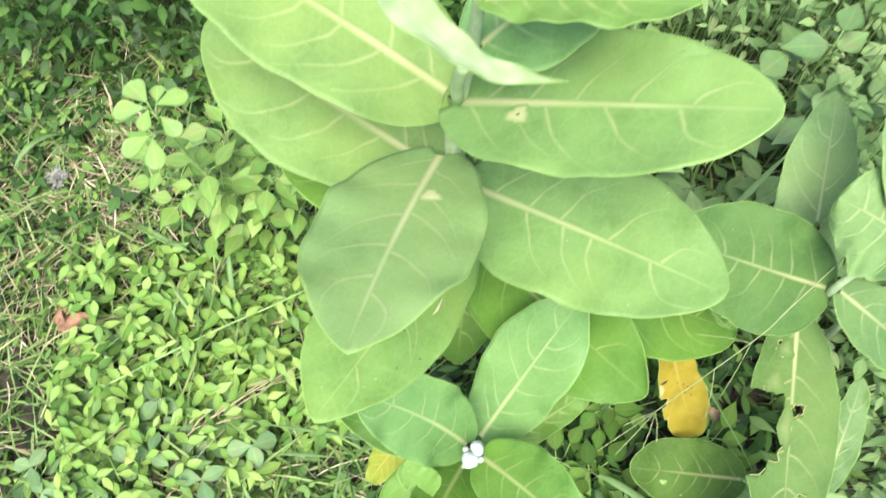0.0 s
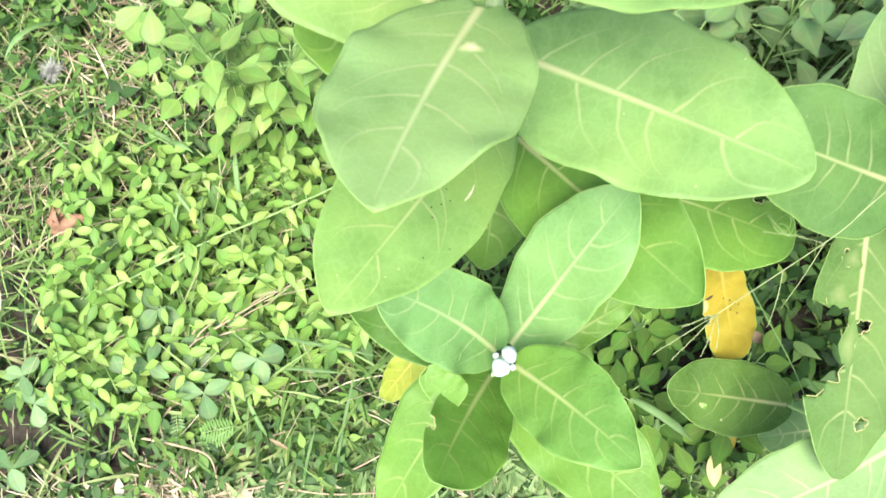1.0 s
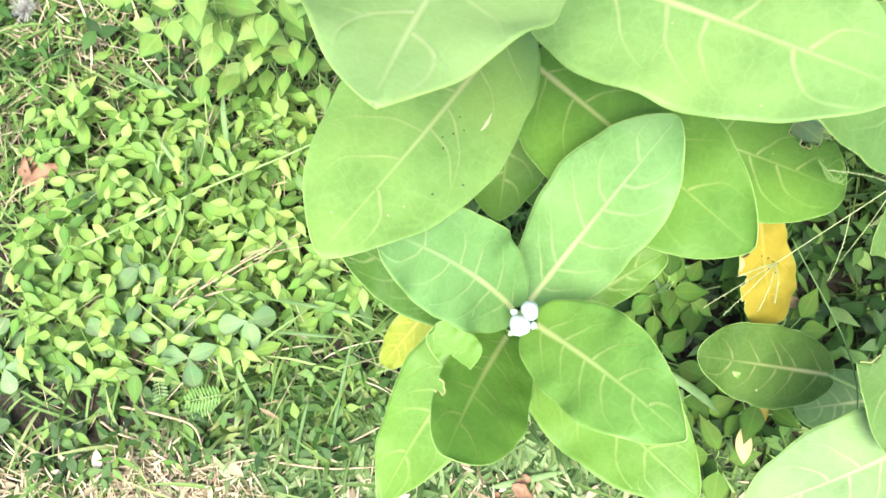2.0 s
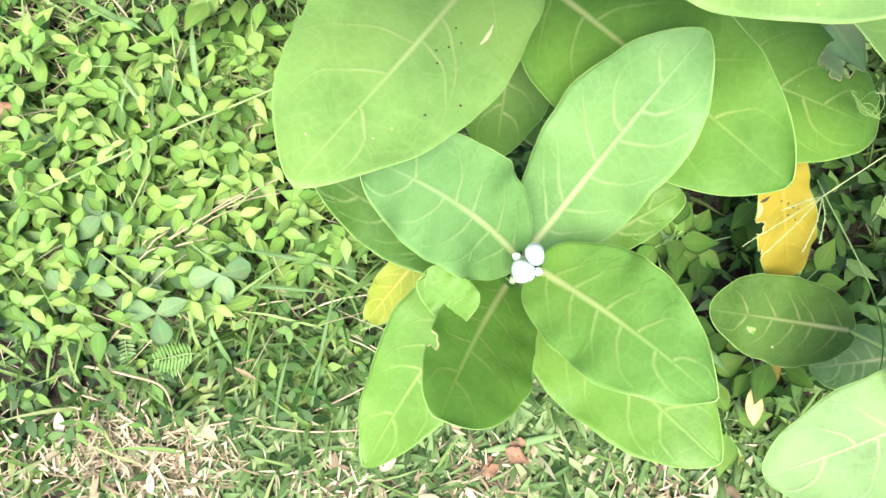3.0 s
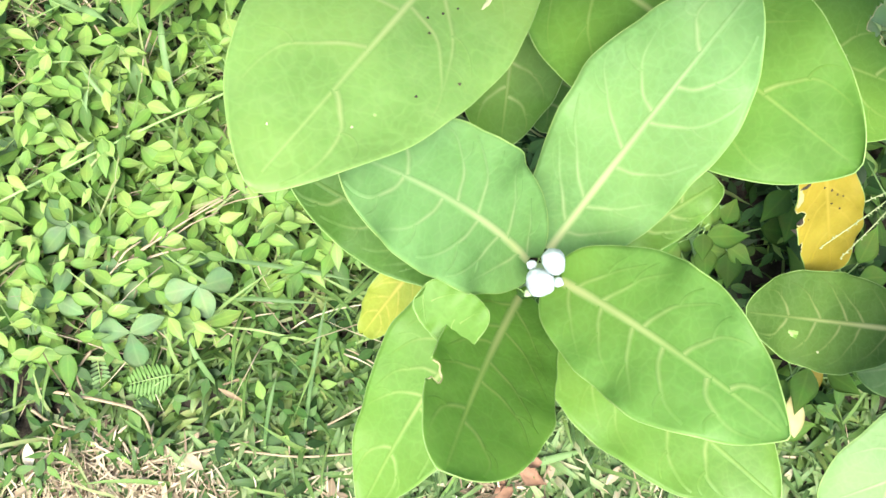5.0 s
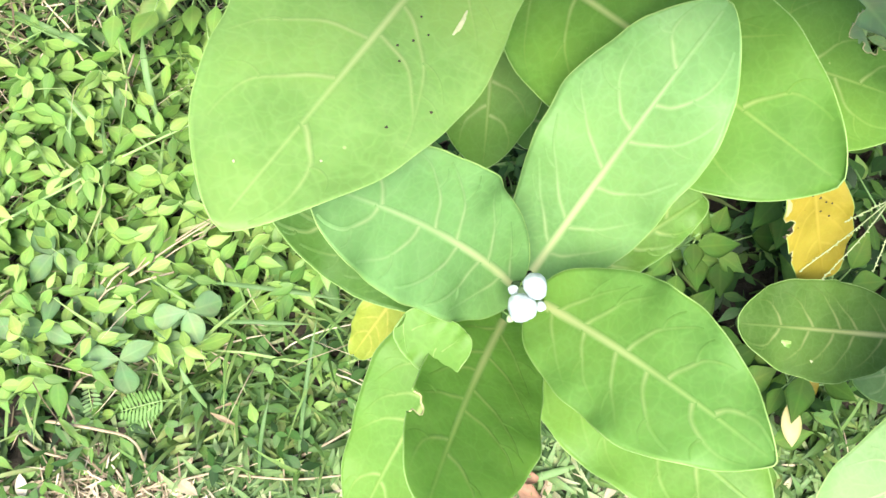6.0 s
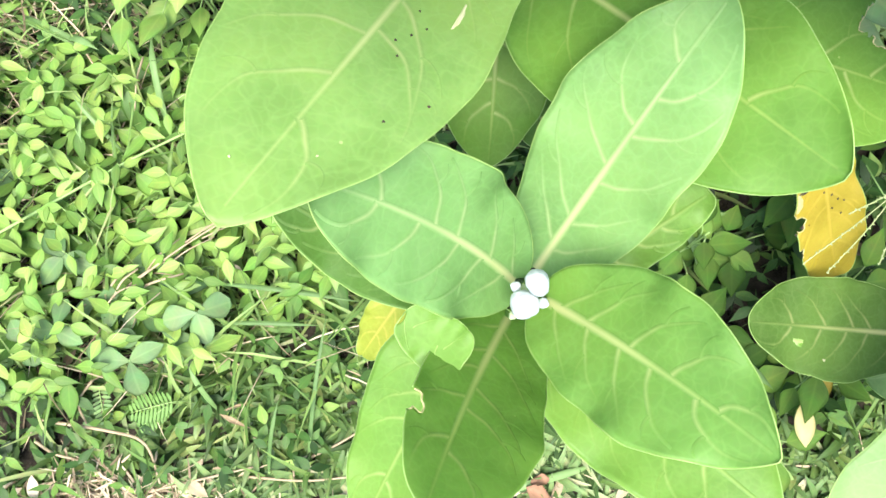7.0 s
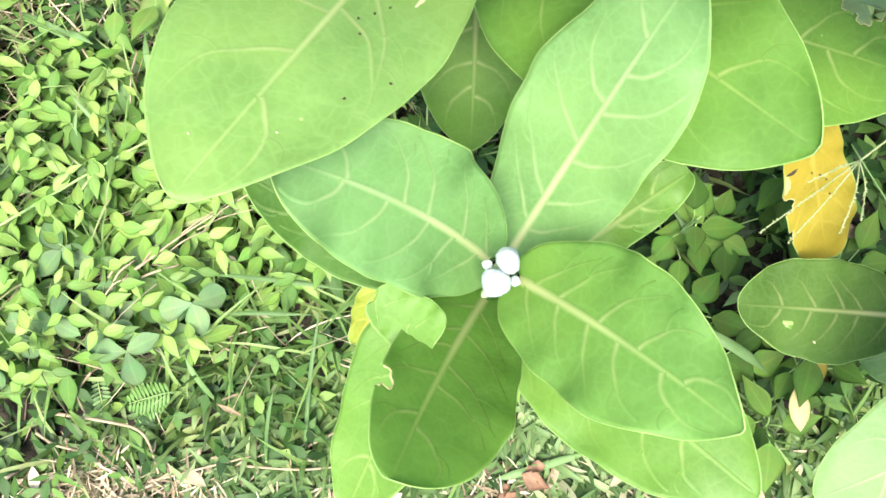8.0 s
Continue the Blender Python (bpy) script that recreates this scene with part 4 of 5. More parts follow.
        grass_blade(straw, (x, y, ground_z(x, y) + rnd.uniform(0.005, 0.03)), rnd.uniform(0, 6.28), rnd.uniform(0.9, 1.6), rnd.uniform(0.02, 0.07), rnd.uniform(0.0004, 0.0013), rnd, rnd.uniform(-0.8, 0.8))
    for _ in range(900):
        x, y = rnd.gauss(-0.55, 0.17), rnd.gauss(0.50, 0.14)
        ln = rnd.uniform(0.014, 0.030)
        leaflet(weed if rnd.random() < 0.4 else herb, (x, y, ground_z(x, y) + rnd.uniform(0.015, 0.05)), rnd.uniform(0, 6.28), rnd.uniform(-0.4, 0.4), ln, ln * rnd.uniform(0.14, 0.24), PROFILE_OVATE, 0.1, 0.15, rnd.uniform(-0.5, 0.5))
    # broad flakes of dead leaf in the same patches
    for _ in range(140):
        px, py, pr = rnd.choice(((-0.39, -0.05, 0.07), (-0.27, -0.06, 0.06), (-0.33, -0.075, 0.08), (-0.12, -0.085, 0.06), (0.03, -0.06, 0.06), (0.20, -0.09, 0.07), (-0.50, -0.06, 0.07)))
        x, y = rnd.gauss(px, pr * 0.55), rnd.gauss(py, pr * 0.4)
        ln = rnd.uniform(0.012, 0.026)
        leaflet(straw, (x, y, ground_z(x, y) + rnd.uniform(0.006, 0.018)), rnd.uniform(0, 6.28), rnd.uniform(-0.3, 0.3), ln, ln * rnd.uniform(0.10, 0.24), PROFILE_ELLIPTIC, rnd.uniform(0.1, 0.7), 0.1, rnd.uniform(-0.6, 0.6))
    # small leafy sprigs scattered in the grass between herbs and lawn
    for _ in range(240):
        x, y = rnd.uniform(-0.48, 0.10), rnd.uniform(-0.05, 0.16)
        edge = y - wobble(x, y)
        if edge < -0.03 or edge > 0.16:
            continue
        turn, h, into = rnd.uniform(0, 6.28), rnd.uniform(0.012, 0.045), herb if rnd.random() < 0.4 else weed
        for k in range(rnd.choice((2, 3, 3, 4))):
            ln = rnd.uniform(0.012, 0.024)
            leaflet(into, (x, y, ground_z(x, y) + h * (1 - 0.15 * k)), turn + 2.4 * k, rnd.uniform(-0.5, 0.3), ln, ln * rnd.uniform(0.16, 0.27), PROFILE_OVATE, 0.1, 0.15, rnd.uniform(-0.4, 0.4))
        into.strip([Vector((x, y, ground_z(x, y))), Vector((x, y, ground_z(x, y) + h))], [0.0007, 0.0005], Vector((0.3, 1, 0)))
    # dense grass at the foot of the shoot, mostly in the shade-darkened colour
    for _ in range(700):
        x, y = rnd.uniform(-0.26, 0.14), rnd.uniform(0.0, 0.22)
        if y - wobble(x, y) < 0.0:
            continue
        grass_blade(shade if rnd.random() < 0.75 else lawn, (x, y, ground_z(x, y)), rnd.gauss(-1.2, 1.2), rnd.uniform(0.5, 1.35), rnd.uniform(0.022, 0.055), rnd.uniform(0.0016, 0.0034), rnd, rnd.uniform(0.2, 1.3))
    # grass blades, dry stems and dead leaflets standing up through the herb mat
    more = random.Random(77)
    for _ in range(1500):
        x, y = more.uniform(-0.62, 0.02), more.uniform(0.06, 0.52)
        drift = math.sin(19 * x + 2 * math.sin(13 * y)) * math.sin(15 * y + 1.0)
        if drift < 0 and more.random() < 0.75:
            continue
        z, pick = ground_z(x, y), more.random()
        if pick < 0.62:
            grass_blade(grass if more.random() < 0.55 else shade, (x, y, z + 0.006), more.gauss(-1.4, 1.3), more.uniform(0.3, 1.0), more.uniform(0.035, 0.085), more.uniform(0.0009, 0.0024), more, more.uniform(0.4, 1.5))
        elif pick < 0.975:
            grass_blade(straw, (x, y, z + more.uniform(0.004, 0.03)), more.uniform(0, 6.28), more.uniform(0.8, 1.6), more.uniform(0.025, 0.075), more.uniform(0.0004, 0.0009), more, more.uniform(-0.4, 0.6))
        else:
            ln = more.uniform(0.010, 0.022)
            leaflet(straw, (x, y, z + more.uniform(0.012, 0.045)), more.uniform(0, 6.28), more.uniform(-0.5, 0.3), ln, ln * more.uniform(0.14, 0.26), PROFILE_OVATE, more.uniform(0.1, 0.5), 0.2, more.uniform(-0.6, 0.6))
    # coarser grass all round
    for _ in range(30000):
        r, a = 0.45 + 3.6 * rnd.random() ** 1.5, rnd.uniform(0, 6.28)
        x, y = r * math.cos(a), r * math.sin(a) + 0.3
        if -0.75 < x < 0.6 and -0.2 < y < 0.95:
            continue
        grass_blade(grass, (x, y, ground_z(x, y)), rnd.uniform(0, 6.28), rnd.uniform(0.2, 1.1), rnd.uniform(0.05, 0.14), rnd.uniform(0.0025, 0.0055), rnd, rnd.uniform(0.2, 1.2))
    herb.done("creeping_herb", M_HERB, "dense mat of small pointed bright green weed leaves", "weeds")
    mat.done("low_herb_shaded", M_LOWHERB_SHADED, "low mat of small leaves, darkened for the shade under the herbs", "weeds")
    clover.done("trifoliate_herb", M_CLOVER, "patch of low bluish green three-leaved herbs", "weeds")
    weed.done("weeds_shaded", M_WEED_SHADED, "leafy weeds, mostly by the shrubs, with shade put into their green", "weeds")
    beyond.done("far_weeds", M_FARWEED, "tangle of green leafy weeds behind the shrubs", "weeds")
    lawn.done("lawn_grass", M_LAWN, "short broad-bladed light green lawn grass", "grass")
    grass.done("wild_grass", M_GRASS, "thin green grass with yellowed blades among weeds", "grass")
    shade.done("grass_shaded", M_GRASS_SHADED, "grass under the shrubs and among the herbs, shade put into its green", "grass")
    straw.done("straw_litter", M_STRAW, "dead tan straw lying in the grass", "straw")


build_cover()


# ---- single plants and litter ----
def small_leaf(name, parent, at, heading, pitch, length, width, material, profile=PROFILE_OVATE, fold=0.25, sag=0.15, roll=0.0, label="", curl=0.0):
    """A small leaf with thickness, folded along its midrib, as a part of parent."""
    d = Vector((math.cos(heading) * math.cos(pitch), math.sin(heading) * math.cos(pitch), math.sin(pitch)))
    up = Vector((0, 0, 1))
    n = Matrix.Rotation(roll, 3, d) @ (up - d * up.dot(d)).normalized()
    s = n.cross(d)
    nu, nv = 12, 3
    wide = smooth_profile(profile, nu + 1)
    top, uvs = [], []
    for i in range(nu + 1):
        f = i / nu
        w = width * wide[i]
        for j in range(-nv, nv + 1):
            v = j / nv
            uvs.append((f, v))
            top.append(Vector(at) + d * length * f + s * v * w + n * (fold * w * abs(v) + curl * w * math.sin(7 * f + 2 * v) * abs(v)) - Vector((0, 0, sag * length * f * f)))
    cols, count = 2 * nv + 1, len(top)
    verts, faces = top + [p - n * 0.0003 for p in top], []
    for i in range(nu):
        for j in range(cols - 1):
            q4 = (i * cols + j, i * cols + j + 1, (i + 1) * cols + j + 1, (i + 1) * cols + j)
            faces += [q4[::-1], tuple(k + count for k in q4)]
    edge = [i * cols for i in range(nu + 1)] + [nu * cols + j for j in range(1, cols)] + [i * cols + cols - 1 for i in range(nu - 1, -1, -1)] + [j for j in range(cols - 2, 0, -1)]
    for a, b in zip(edge, edge[1:] + edge[:1]):
        faces.append((a, b, b + count, a + count))
    return under(mesh_object(name, verts, faces, material, label=label, uvs=uvs + uvs), parent)


def varied(name, a, b, scale=50.0, rough=0.55, through_light=0.3):
    return plain_material(name, a, b, scale, rough, 0.1, through_light)


M_CLEAF = leaflet_material("clover_leaf", [(0.0, (0.075, 0.150, 0.055)), (0.5, (0.142, 0.248, 0.098)), (1.0, (0.215, 0.335, 0.150))], 0.6, sheen=0.2)
M_FARLEAF = leaflet_material("far_weed_leaf", [(0.0, (0.10, 0.185, 0.06)), (0.6, (0.155, 0.26, 0.09)), (1.0, (0.21, 0.32, 0.12))])
M_SEED = leaflet_material("seedling_leaf", [(0.0, (0.19, 0.33, 0.08)), (1.0, (0.24, 0.385, 0.105))])
M_CASSIA = leaflet_material("bright_weed_leaf", [(0.0, (0.12, 0.23, 0.045)), (0.5, (0.19, 0.33, 0.07)), (1.0, (0.28, 0.42, 0.11))])
# Weed leaf greens lowered: shade under the shrubs is painted into them.
M_WLEAF_SHADED = leaflet_material("weed_leaf", [(0.0, (0.048, 0.108, 0.018)), (0.6, (0.105, 0.208, 0.036)), (1.0, (0.163, 0.287, 0.058))], 0.65, sheen=0.12)
M_BLADE = varied("broad_grass", (0.17, 0.31, 0.095), (0.25, 0.40, 0.15))
M_DARKBLADE = varied("dark_grass_blade", (0.10, 0.205, 0.06), (0.16, 0.28, 0.09))
M_STALK = varied("green_stalk", (0.22, 0.38, 0.10), (0.32, 0.46, 0.16), through_light=0.1)
M_DRY = plain_material("dry_brown_leaf", (0.15, 0.08, 0.045), (0.35, 0.20, 0.12), 60.0, 0.85, 0.4)
M_DEADLEAF = plain_material("dead_leaf", (0.19, 0.135, 0.075), (0.34, 0.26, 0.155), 70.0, 0.85, 0.4)
M_FEATHER = varied("feathery_leaf", (0.13, 0.27, 0.055), (0.20, 0.36, 0.09))
M_DEADSTEM = plain_material("dead_stem", (0.34, 0.26, 0.16), (0.48, 0.39, 0.26), 90.0, 0.85, 0.3)
M_PALEY = plain_material("pale_yellow_leaf", (0.58, 0.50, 0.16), (0.70, 0.63, 0.28), 60.0, 0.6, 0.1, 0.2)
M_SPIKE = plain_material("seed_spike", (0.24, 0.30, 0.12), (0.36, 0.40, 0.20), 120.0, 0.8)
M_FLUFF = plain_material("white_fluff", (0.30, 0.30, 0.26), (0.46, 0.46, 0.42), 200.0, 0.95)


def clover_plant(x, y, h, turn, size):
    z = ground_z(x, y)
    ob = thing("clover_plant", (x, y, z), "low bluish green plant with three rounded leaflets", "weed", "three-leaved plants")
    stem_part(ob, [(x + 0.01, y - 0.008, z - 0.002), (x + 0.004, y - 0.004, z + h * 0.6), (x, y, z + h)], 0.0009, 0.0007, "stalk", M_STALK, 6)
    rnd = random.Random(int(x * 1000) + 7)
    for k in range(3):
        small_leaf("leaflet", ob, (x, y, z + h), turn + (k - 1) * 1.75 + rnd.uniform(-0.2, 0.2), rnd.uniform(-0.2, 0.15), size * rnd.uniform(0.9, 1.1), size * rnd.uniform(0.30, 0.38), M_CLEAF, PROFILE_ELLIPTIC if rnd.random() < 0.6 else PROFILE_OBOVATE, 0.15, 0.2, rnd.uniform(-0.2, 0.2))


for cx, cy, ch, ct, cs in ((-0.248, 0.130, 0.074, -1.3, 0.034), (-0.310, 0.089, 0.070, -1.3, 0.032), (-0.377, 0.188, 0.066, -2.2, 0.032), (-0.379, 0.120, 0.070, 1.4, 0.028), (-0.265, 0.150, 0.056, 2.6, 0.034), (-0.335, 0.116, 0.060, -0.4, 0.030), (-0.285, 0.118, 0.048, 0.9, 0.030), (-0.355, 0.148, 0.046, 2.0, 0.028), (-0.416, 0.112, 0.056, 0.6, 0.028),
                           (-0.310, 0.140, 0.042, -2.6, 0.028), (-0.523, 0.074, 0.045, 0.5, 0.030), (-0.457, 0.086, 0.04, -1.0, 0.028), (-0.542, -0.003, 0.04, 0.8, 0.030), (-0.504, 0.119, 0.04, 2.0, 0.028)):
    clover_plant(cx, cy, ch, ct, cs)


def seedling():
    x, y = -0.285, 0.418
    ob = thing("seedling", (x, y, ground_z(x, y)), "pale green seedling with rounded leaflets on a thin stem", "seedling")
    stem_part(ob, [(x + 0.02, y + 0.01, -0.005), (x + 0.01, y + 0.005, 0.2), (x, y, 0.43)], 0.0022, 0.001, "stem", M_STALK, 14)
    for hx, hy, hz, tx, ty in ((-0.288, 0.424, 0.44, -0.315, 0.452), (-0.290, 0.418, 0.44, -0.327, 0.416), (-0.288, 0.418, 0.435, -0.294, 0.395), (-0.280, 0.424, 0.435, -0.250, 0.440), (-0.278, 0.416, 0.425, -0.257, 0.395), (-0.296, 0.404, 0.405, -0.326, 0.385), (-0.292, 0.402, 0.405, -0.286, 0.366), (-0.282, 0.430, 0.43, -0.285, 0.452)):
        dx, dy = tx - hx, ty - hy
        ln = math.hypot(dx, dy)
        small_leaf("leaflet", ob, (hx, hy, hz), math.atan2(dy, dx), -0.1, ln * 0.92, max(0.0085, ln * 0.33), M_SEED, PROFILE_OBOVATE, 0.08, 0.1)
        stem_part(ob, [(x, y, hz - 0.02), ((x + hx) / 2, (y + hy) / 2, hz - 0.004), (hx, hy, hz)], 0.0007, 0.0005, "leaf_stalk", M_STALK, 5)


seedling()


def bright_weed(x, y, h, spread, count, size, seed, material, label, group):
    """A leafy weed: a stem, side twigs and broad pointed leaves."""
    rnd = random.Random(seed)
    z = ground_z(x, y)
    ob = thing("leafy_weed", (x, y, z), label, "weed", group)
    lean = (rnd.uniform(-0.02, 0.02), rnd.uniform(-0.02, 0.02))
    stem_part(ob, [(x, y, z - 0.004), (x + lean[0], y + lean[1], z + h * 0.5), (x + lean[0] * 2, y + lean[1] * 2, z + h)], 0.0018, 0.0009, "stem", M_STALK, 10)
    for k in range(count):
        f = (k + 0.6) / count
        a = k * 2.4 + rnd.uniform(-0.4, 0.4)
        r = spread * (1.05 - 0.75 * f) * rnd.uniform(0.5, 1.0)
        sx, sy, sz = x + lean[0] * 2 * f, y + lean[1] * 2 * f, z + h * (0.35 + 0.65 * f)
        ex, ey, ez = sx + r * math.cos(a), sy + r * math.sin(a), sz + rnd.uniform(-0.005, 0.02)
        stem_part(ob, [(sx, sy, sz - 0.01), ((sx + ex) / 2, (sy + ey) / 2, (sz + ez) / 2), (ex, ey, ez)], 0.0009, 0.0006, "leaf_stalk", M_STALK, 5)
        ln = size * rnd.uniform(0.75, 1.2)
        small_leaf("leaf", ob, (ex, ey, ez), a + rnd.uniform(-0.5, 0.5), rnd.uniform(-0.15, 0.3), ln, ln * rnd.uniform(0.28, 0.38), material, PROFILE_OVATE, 0.06, 0.08, rnd.uniform(-0.35, 0.35))
    return ob


for k, (wx, wy, wh, wn) in enumerate(((-0.255, 0.430, 0.28, 13), (-0.215, 0.455, 0.24, 13), (-0.31, 0.435, 0.27, 12), (-0.235, 0.45, 0.25, 12), (-0.19, 0.43, 0.25, 12), (-0.18, 0.50, 0.26, 12), (-0.285, 0.445, 0.24, 11), (-0.245, 0.47, 0.26, 12), (-0.23, 0.42, 0.20, 12))):
    bright_weed(wx, wy, wh, 0.058, wn + 6, 0.035, 100 + k, M_CASSIA, "bright green leafy weed in the light", "bright leafy weeds")
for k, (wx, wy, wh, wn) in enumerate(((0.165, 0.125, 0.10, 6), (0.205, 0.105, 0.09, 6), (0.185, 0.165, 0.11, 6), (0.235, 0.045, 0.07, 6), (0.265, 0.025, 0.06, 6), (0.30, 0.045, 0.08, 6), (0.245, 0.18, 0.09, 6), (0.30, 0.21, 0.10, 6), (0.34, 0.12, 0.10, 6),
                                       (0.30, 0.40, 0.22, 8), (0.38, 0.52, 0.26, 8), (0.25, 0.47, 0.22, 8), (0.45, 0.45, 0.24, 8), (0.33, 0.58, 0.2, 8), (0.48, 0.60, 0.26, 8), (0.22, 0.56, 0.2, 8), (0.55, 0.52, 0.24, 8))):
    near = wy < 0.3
    bright_weed(wx, wy, wh, 0.032 if near else 0.06, wn + 2 if near else wn + 5, 0.036 if near else 0.050, 200 + k, M_WLEAF_SHADED if near else M_FARLEAF, "leafy weed by the shrubs, shade coloured into the near ones", "shaded leafy weeds")


def broad_blade(a, b, width, rise, material=None, label="broad green grass blade lying over the weeds"):
    """A long flat grass blade from a to b, bowed up between, rooted at a."""
    pa, pb = Vector(a), Vector(b)
    ob = thing("long_grass", (a[0], a[1], ground_z(a[0], a[1])), label, "grass blade", "long grass blades")
    n, verts, faces = 16, [], []
    d = (pb - pa).normalized()
    s = d.cross(Vector((0, 0, 1))).normalized()
    for i in range(n + 1):
        f = i / n
        p = pa.lerp(pb, f) + Vector((0, 0, rise * 4 * f * (1 - f)))
        w = width * min(1, 0.55 + f * 2.5) * min(1, (1 - f) * 3.2 + 0.04)
        verts += [p - s * w + Vector((0, 0, w * 0.3)), p, p + s * w + Vector((0, 0, w * 0.3)), p + s * w + Vector((0, 0, w * 0.3 - 0.0004)), p - Vector((0, 0, 0.0004)), p - s * w + Vector((0, 0, w * 0.3 - 0.0004))]
    for i in range(n):
        for k in range(6):
            l = (k + 1) % 6
            faces.append((i * 6 + k, i * 6 + l, i * 6 + 6 + l, i * 6 + 6 + k))
    under(mesh_object("blade", verts, faces, material or M_BLADE), ob)
    root = Vector((pa.x, pa.y, ground_z(pa.x, pa.y) - 0.003))
    if pa.z - root.z > 0.006:
        stem_part(ob, [root, root.lerp(pa, 0.6), pa], 0.0012, 0.0012, "sheath", M_STALK, 6)


broad_blade((-0.455, 0.450, 0.03), (-0.365, 0.400, 0.04), 0.0045, 0.012)
broad_blade((-0.230, 0.158, 0.060), (-0.101, 0.137, 0.055), 0.0022, 0.012, M_DARKBLADE)
broad_blade((-0.230, 0.122, 0.055), (-0.140, 0.117, 0.05), 0.0020, 0.008, M_DARKBLADE)
broad_blade((-0.157, -0.004, 0.015), (-0.131, 0.124, 0.065), 0.0019, 0.012, M_DARKBLADE)
broad_blade((-0.195, -0.015, 0.012), (-0.178, 0.050, 0.052), 0.0018, 0.010, M_DARKBLADE)
broad_blade((-0.288, 0.320, 0.05), (-0.294, 0.396, 0.085), 0.0032, 0.012)
broad_blade((-0.390, 0.413, 0.05), (-0.349, 0.389, 0.075), 0.0034, 0.012)
broad_blade((-0.332, 0.294, 0.05), (-0.369, 0.340, 0.08), 0.0020, 0.012)
broad_blade((-0.369, 0.285, 0.05), (-0.360, 0.321, 0.078), 0.0024, 0.010)
broad_blade((-0.243, 0.045, 0.02), (-0.260, 0.083, 0.055), 0.0025, 0.010)
broad_blade((0.19, 0.20, 0.08), (0.215, 0.145, 0.05), 0.0035, 0.015)
broad_blade((0.19, 0.09, 0.09), (0.262, 0.045, 0.07), 0.0045, 0.02)
broad_blade((0.225, 0.07, 0.06), (0.215, 0.02, 0.02), 0.004, 0.012)
broad_blade((0.10, -0.02, 0.02), (0.01, -0.042, 0.02), 0.0035, 0.006)
broad_blade((-0.45, 0.26, 0.02), (-0.50, 0.36, 0.04), 0.0035, 0.02)
broad_blade((-0.40, 0.53, 0.02), (-0.33, 0.56, 0.07), 0.004, 0.03)
broad_blade((0.28, 0.33, 0.10), (0.43, 0.47, 0.22), 0.004, 0.03)
broad_blade((0.31, 0.36, 0.10), (0.40, 0.41, 0.24), 0.004, 0.03)
broad_blade((-0.56, 0.60, 0.02), (-0.62, 0.52, 0.06), 0.004, 0.03)


def lying_stem(points, r, material=None, label="dead tan grass stem lying on the ground", name="fallen_straw", group="fallen straws"):
    p = points[0]
    ob = thing(name, (p[0], p[1], ground_z(p[0], p[1])), label, "stem", group)
    stem_part(ob, points, r, r * 0.6, "stalk", material or M_DEADSTEM, 20)
    return ob


lying_stem([(-0.419, 0.041, 0.022), (-0.343, 0.028, 0.034), (-0.305, 0.015, 0.038), (-0.295, -0.022, 0.022)], 0.0017)
straw_rnd = random.Random(8)
for k in range(9):
    f = straw_rnd.uniform(0.0, 0.75)
    sx, sy = -0.345 + 0.15 * f + straw_rnd.uniform(-0.006, 0.006), 0.146 + 0.088 * f + straw_rnd.uniform(-0.008, 0.008)
    g, tilt = straw_rnd.uniform(0.03, 0.06), 0.52 + straw_rnd.uniform(-0.3, 0.3)
    ex, ey = sx + g * math.cos(tilt), sy + g * math.sin(tilt)
    lying_stem([(sx, sy, 0.054 + 0.01 * f), ((sx + ex) / 2, (sy + ey) / 2, 0.066 + straw_rnd.uniform(-0.004, 0.006)), (ex, ey, 0.062)], straw_rnd.uniform(0.0007, 0.0014))
lying_stem([(-0.305, 0.166, 0.064), (-0.258, 0.197, 0.068), (-0.194, 0.234, 0.068)], 0.0011)
lying_stem([(-0.215, -0.019, 0.010), (-0.16, -0.024, 0.014), (-0.106, -0.021, 0.012)], 0.0013)
lying_stem([(-0.156, -0.003, 0.010), (-0.13, 0.008, 0.018), (-0.102, 0.023, 0.020)], 0.0013)
lying_stem([(-0.31, -0.03, 0.010), (-0.25, -0.018, 0.016), (-0.21, -0.01, 0.012)], 0.0014)
lying_stem([(-0.36, 0.075, 0.03), (-0.37, 0.055, 0.035), (-0.368, 0.035, 0.02)], 0.0014)
lying_stem([(-0.42, 0.02, 0.012), (-0.40, 0.008, 0.014), (-0.37, 0.0, 0.012)], 0.0016)
lying_stem([(-0.367, 0.392, 0.060), (-0.360, 0.381, 0.060), (-0.354, 0.370, 0.050)], 0.0010)
lying_stem([(-0.307, 0.382, 0.070), (-0.314, 0.360, 0.066), (-0.321, 0.335, 0.050)], 0.0011)
lying_stem([(-0.64, 0.45, 0.02), (-0.635, 0.37, 0.045), (-0.62, 0.31, 0.02)], 0.0016)
lying_stem([(-0.60, 0.50, 0.02), (-0.55, 0.47, 0.03), (-0.53, 0.42, 0.02)], 0.0016)
lying_stem([(-0.56, 0.50, 0.02), (-0.54, 0.46, 0.04), (-0.515, 0.43, 0.02)], 0.0016)
lying_stem([(0.385, 0.0, -0.002), (0.365, 0.03, 0.15), (0.320, 0.086, 0.262), (0.268, 0.184, 0.285)], 0.0009, M_DARKBLADE, "long green grass stalk leaning through the shrubs", "tall_grass", "leaning tall grass")
lying_stem([(-0.46, 0.203, 0.065), (-0.322, 0.271, 0.078), (-0.221, 0.312, 0.092), (-0.12, 0.36, 0.10)], 0.0015, M_STALK, "long green grass stalk leaning over the weeds", "tall_grass", "leaning tall grass")


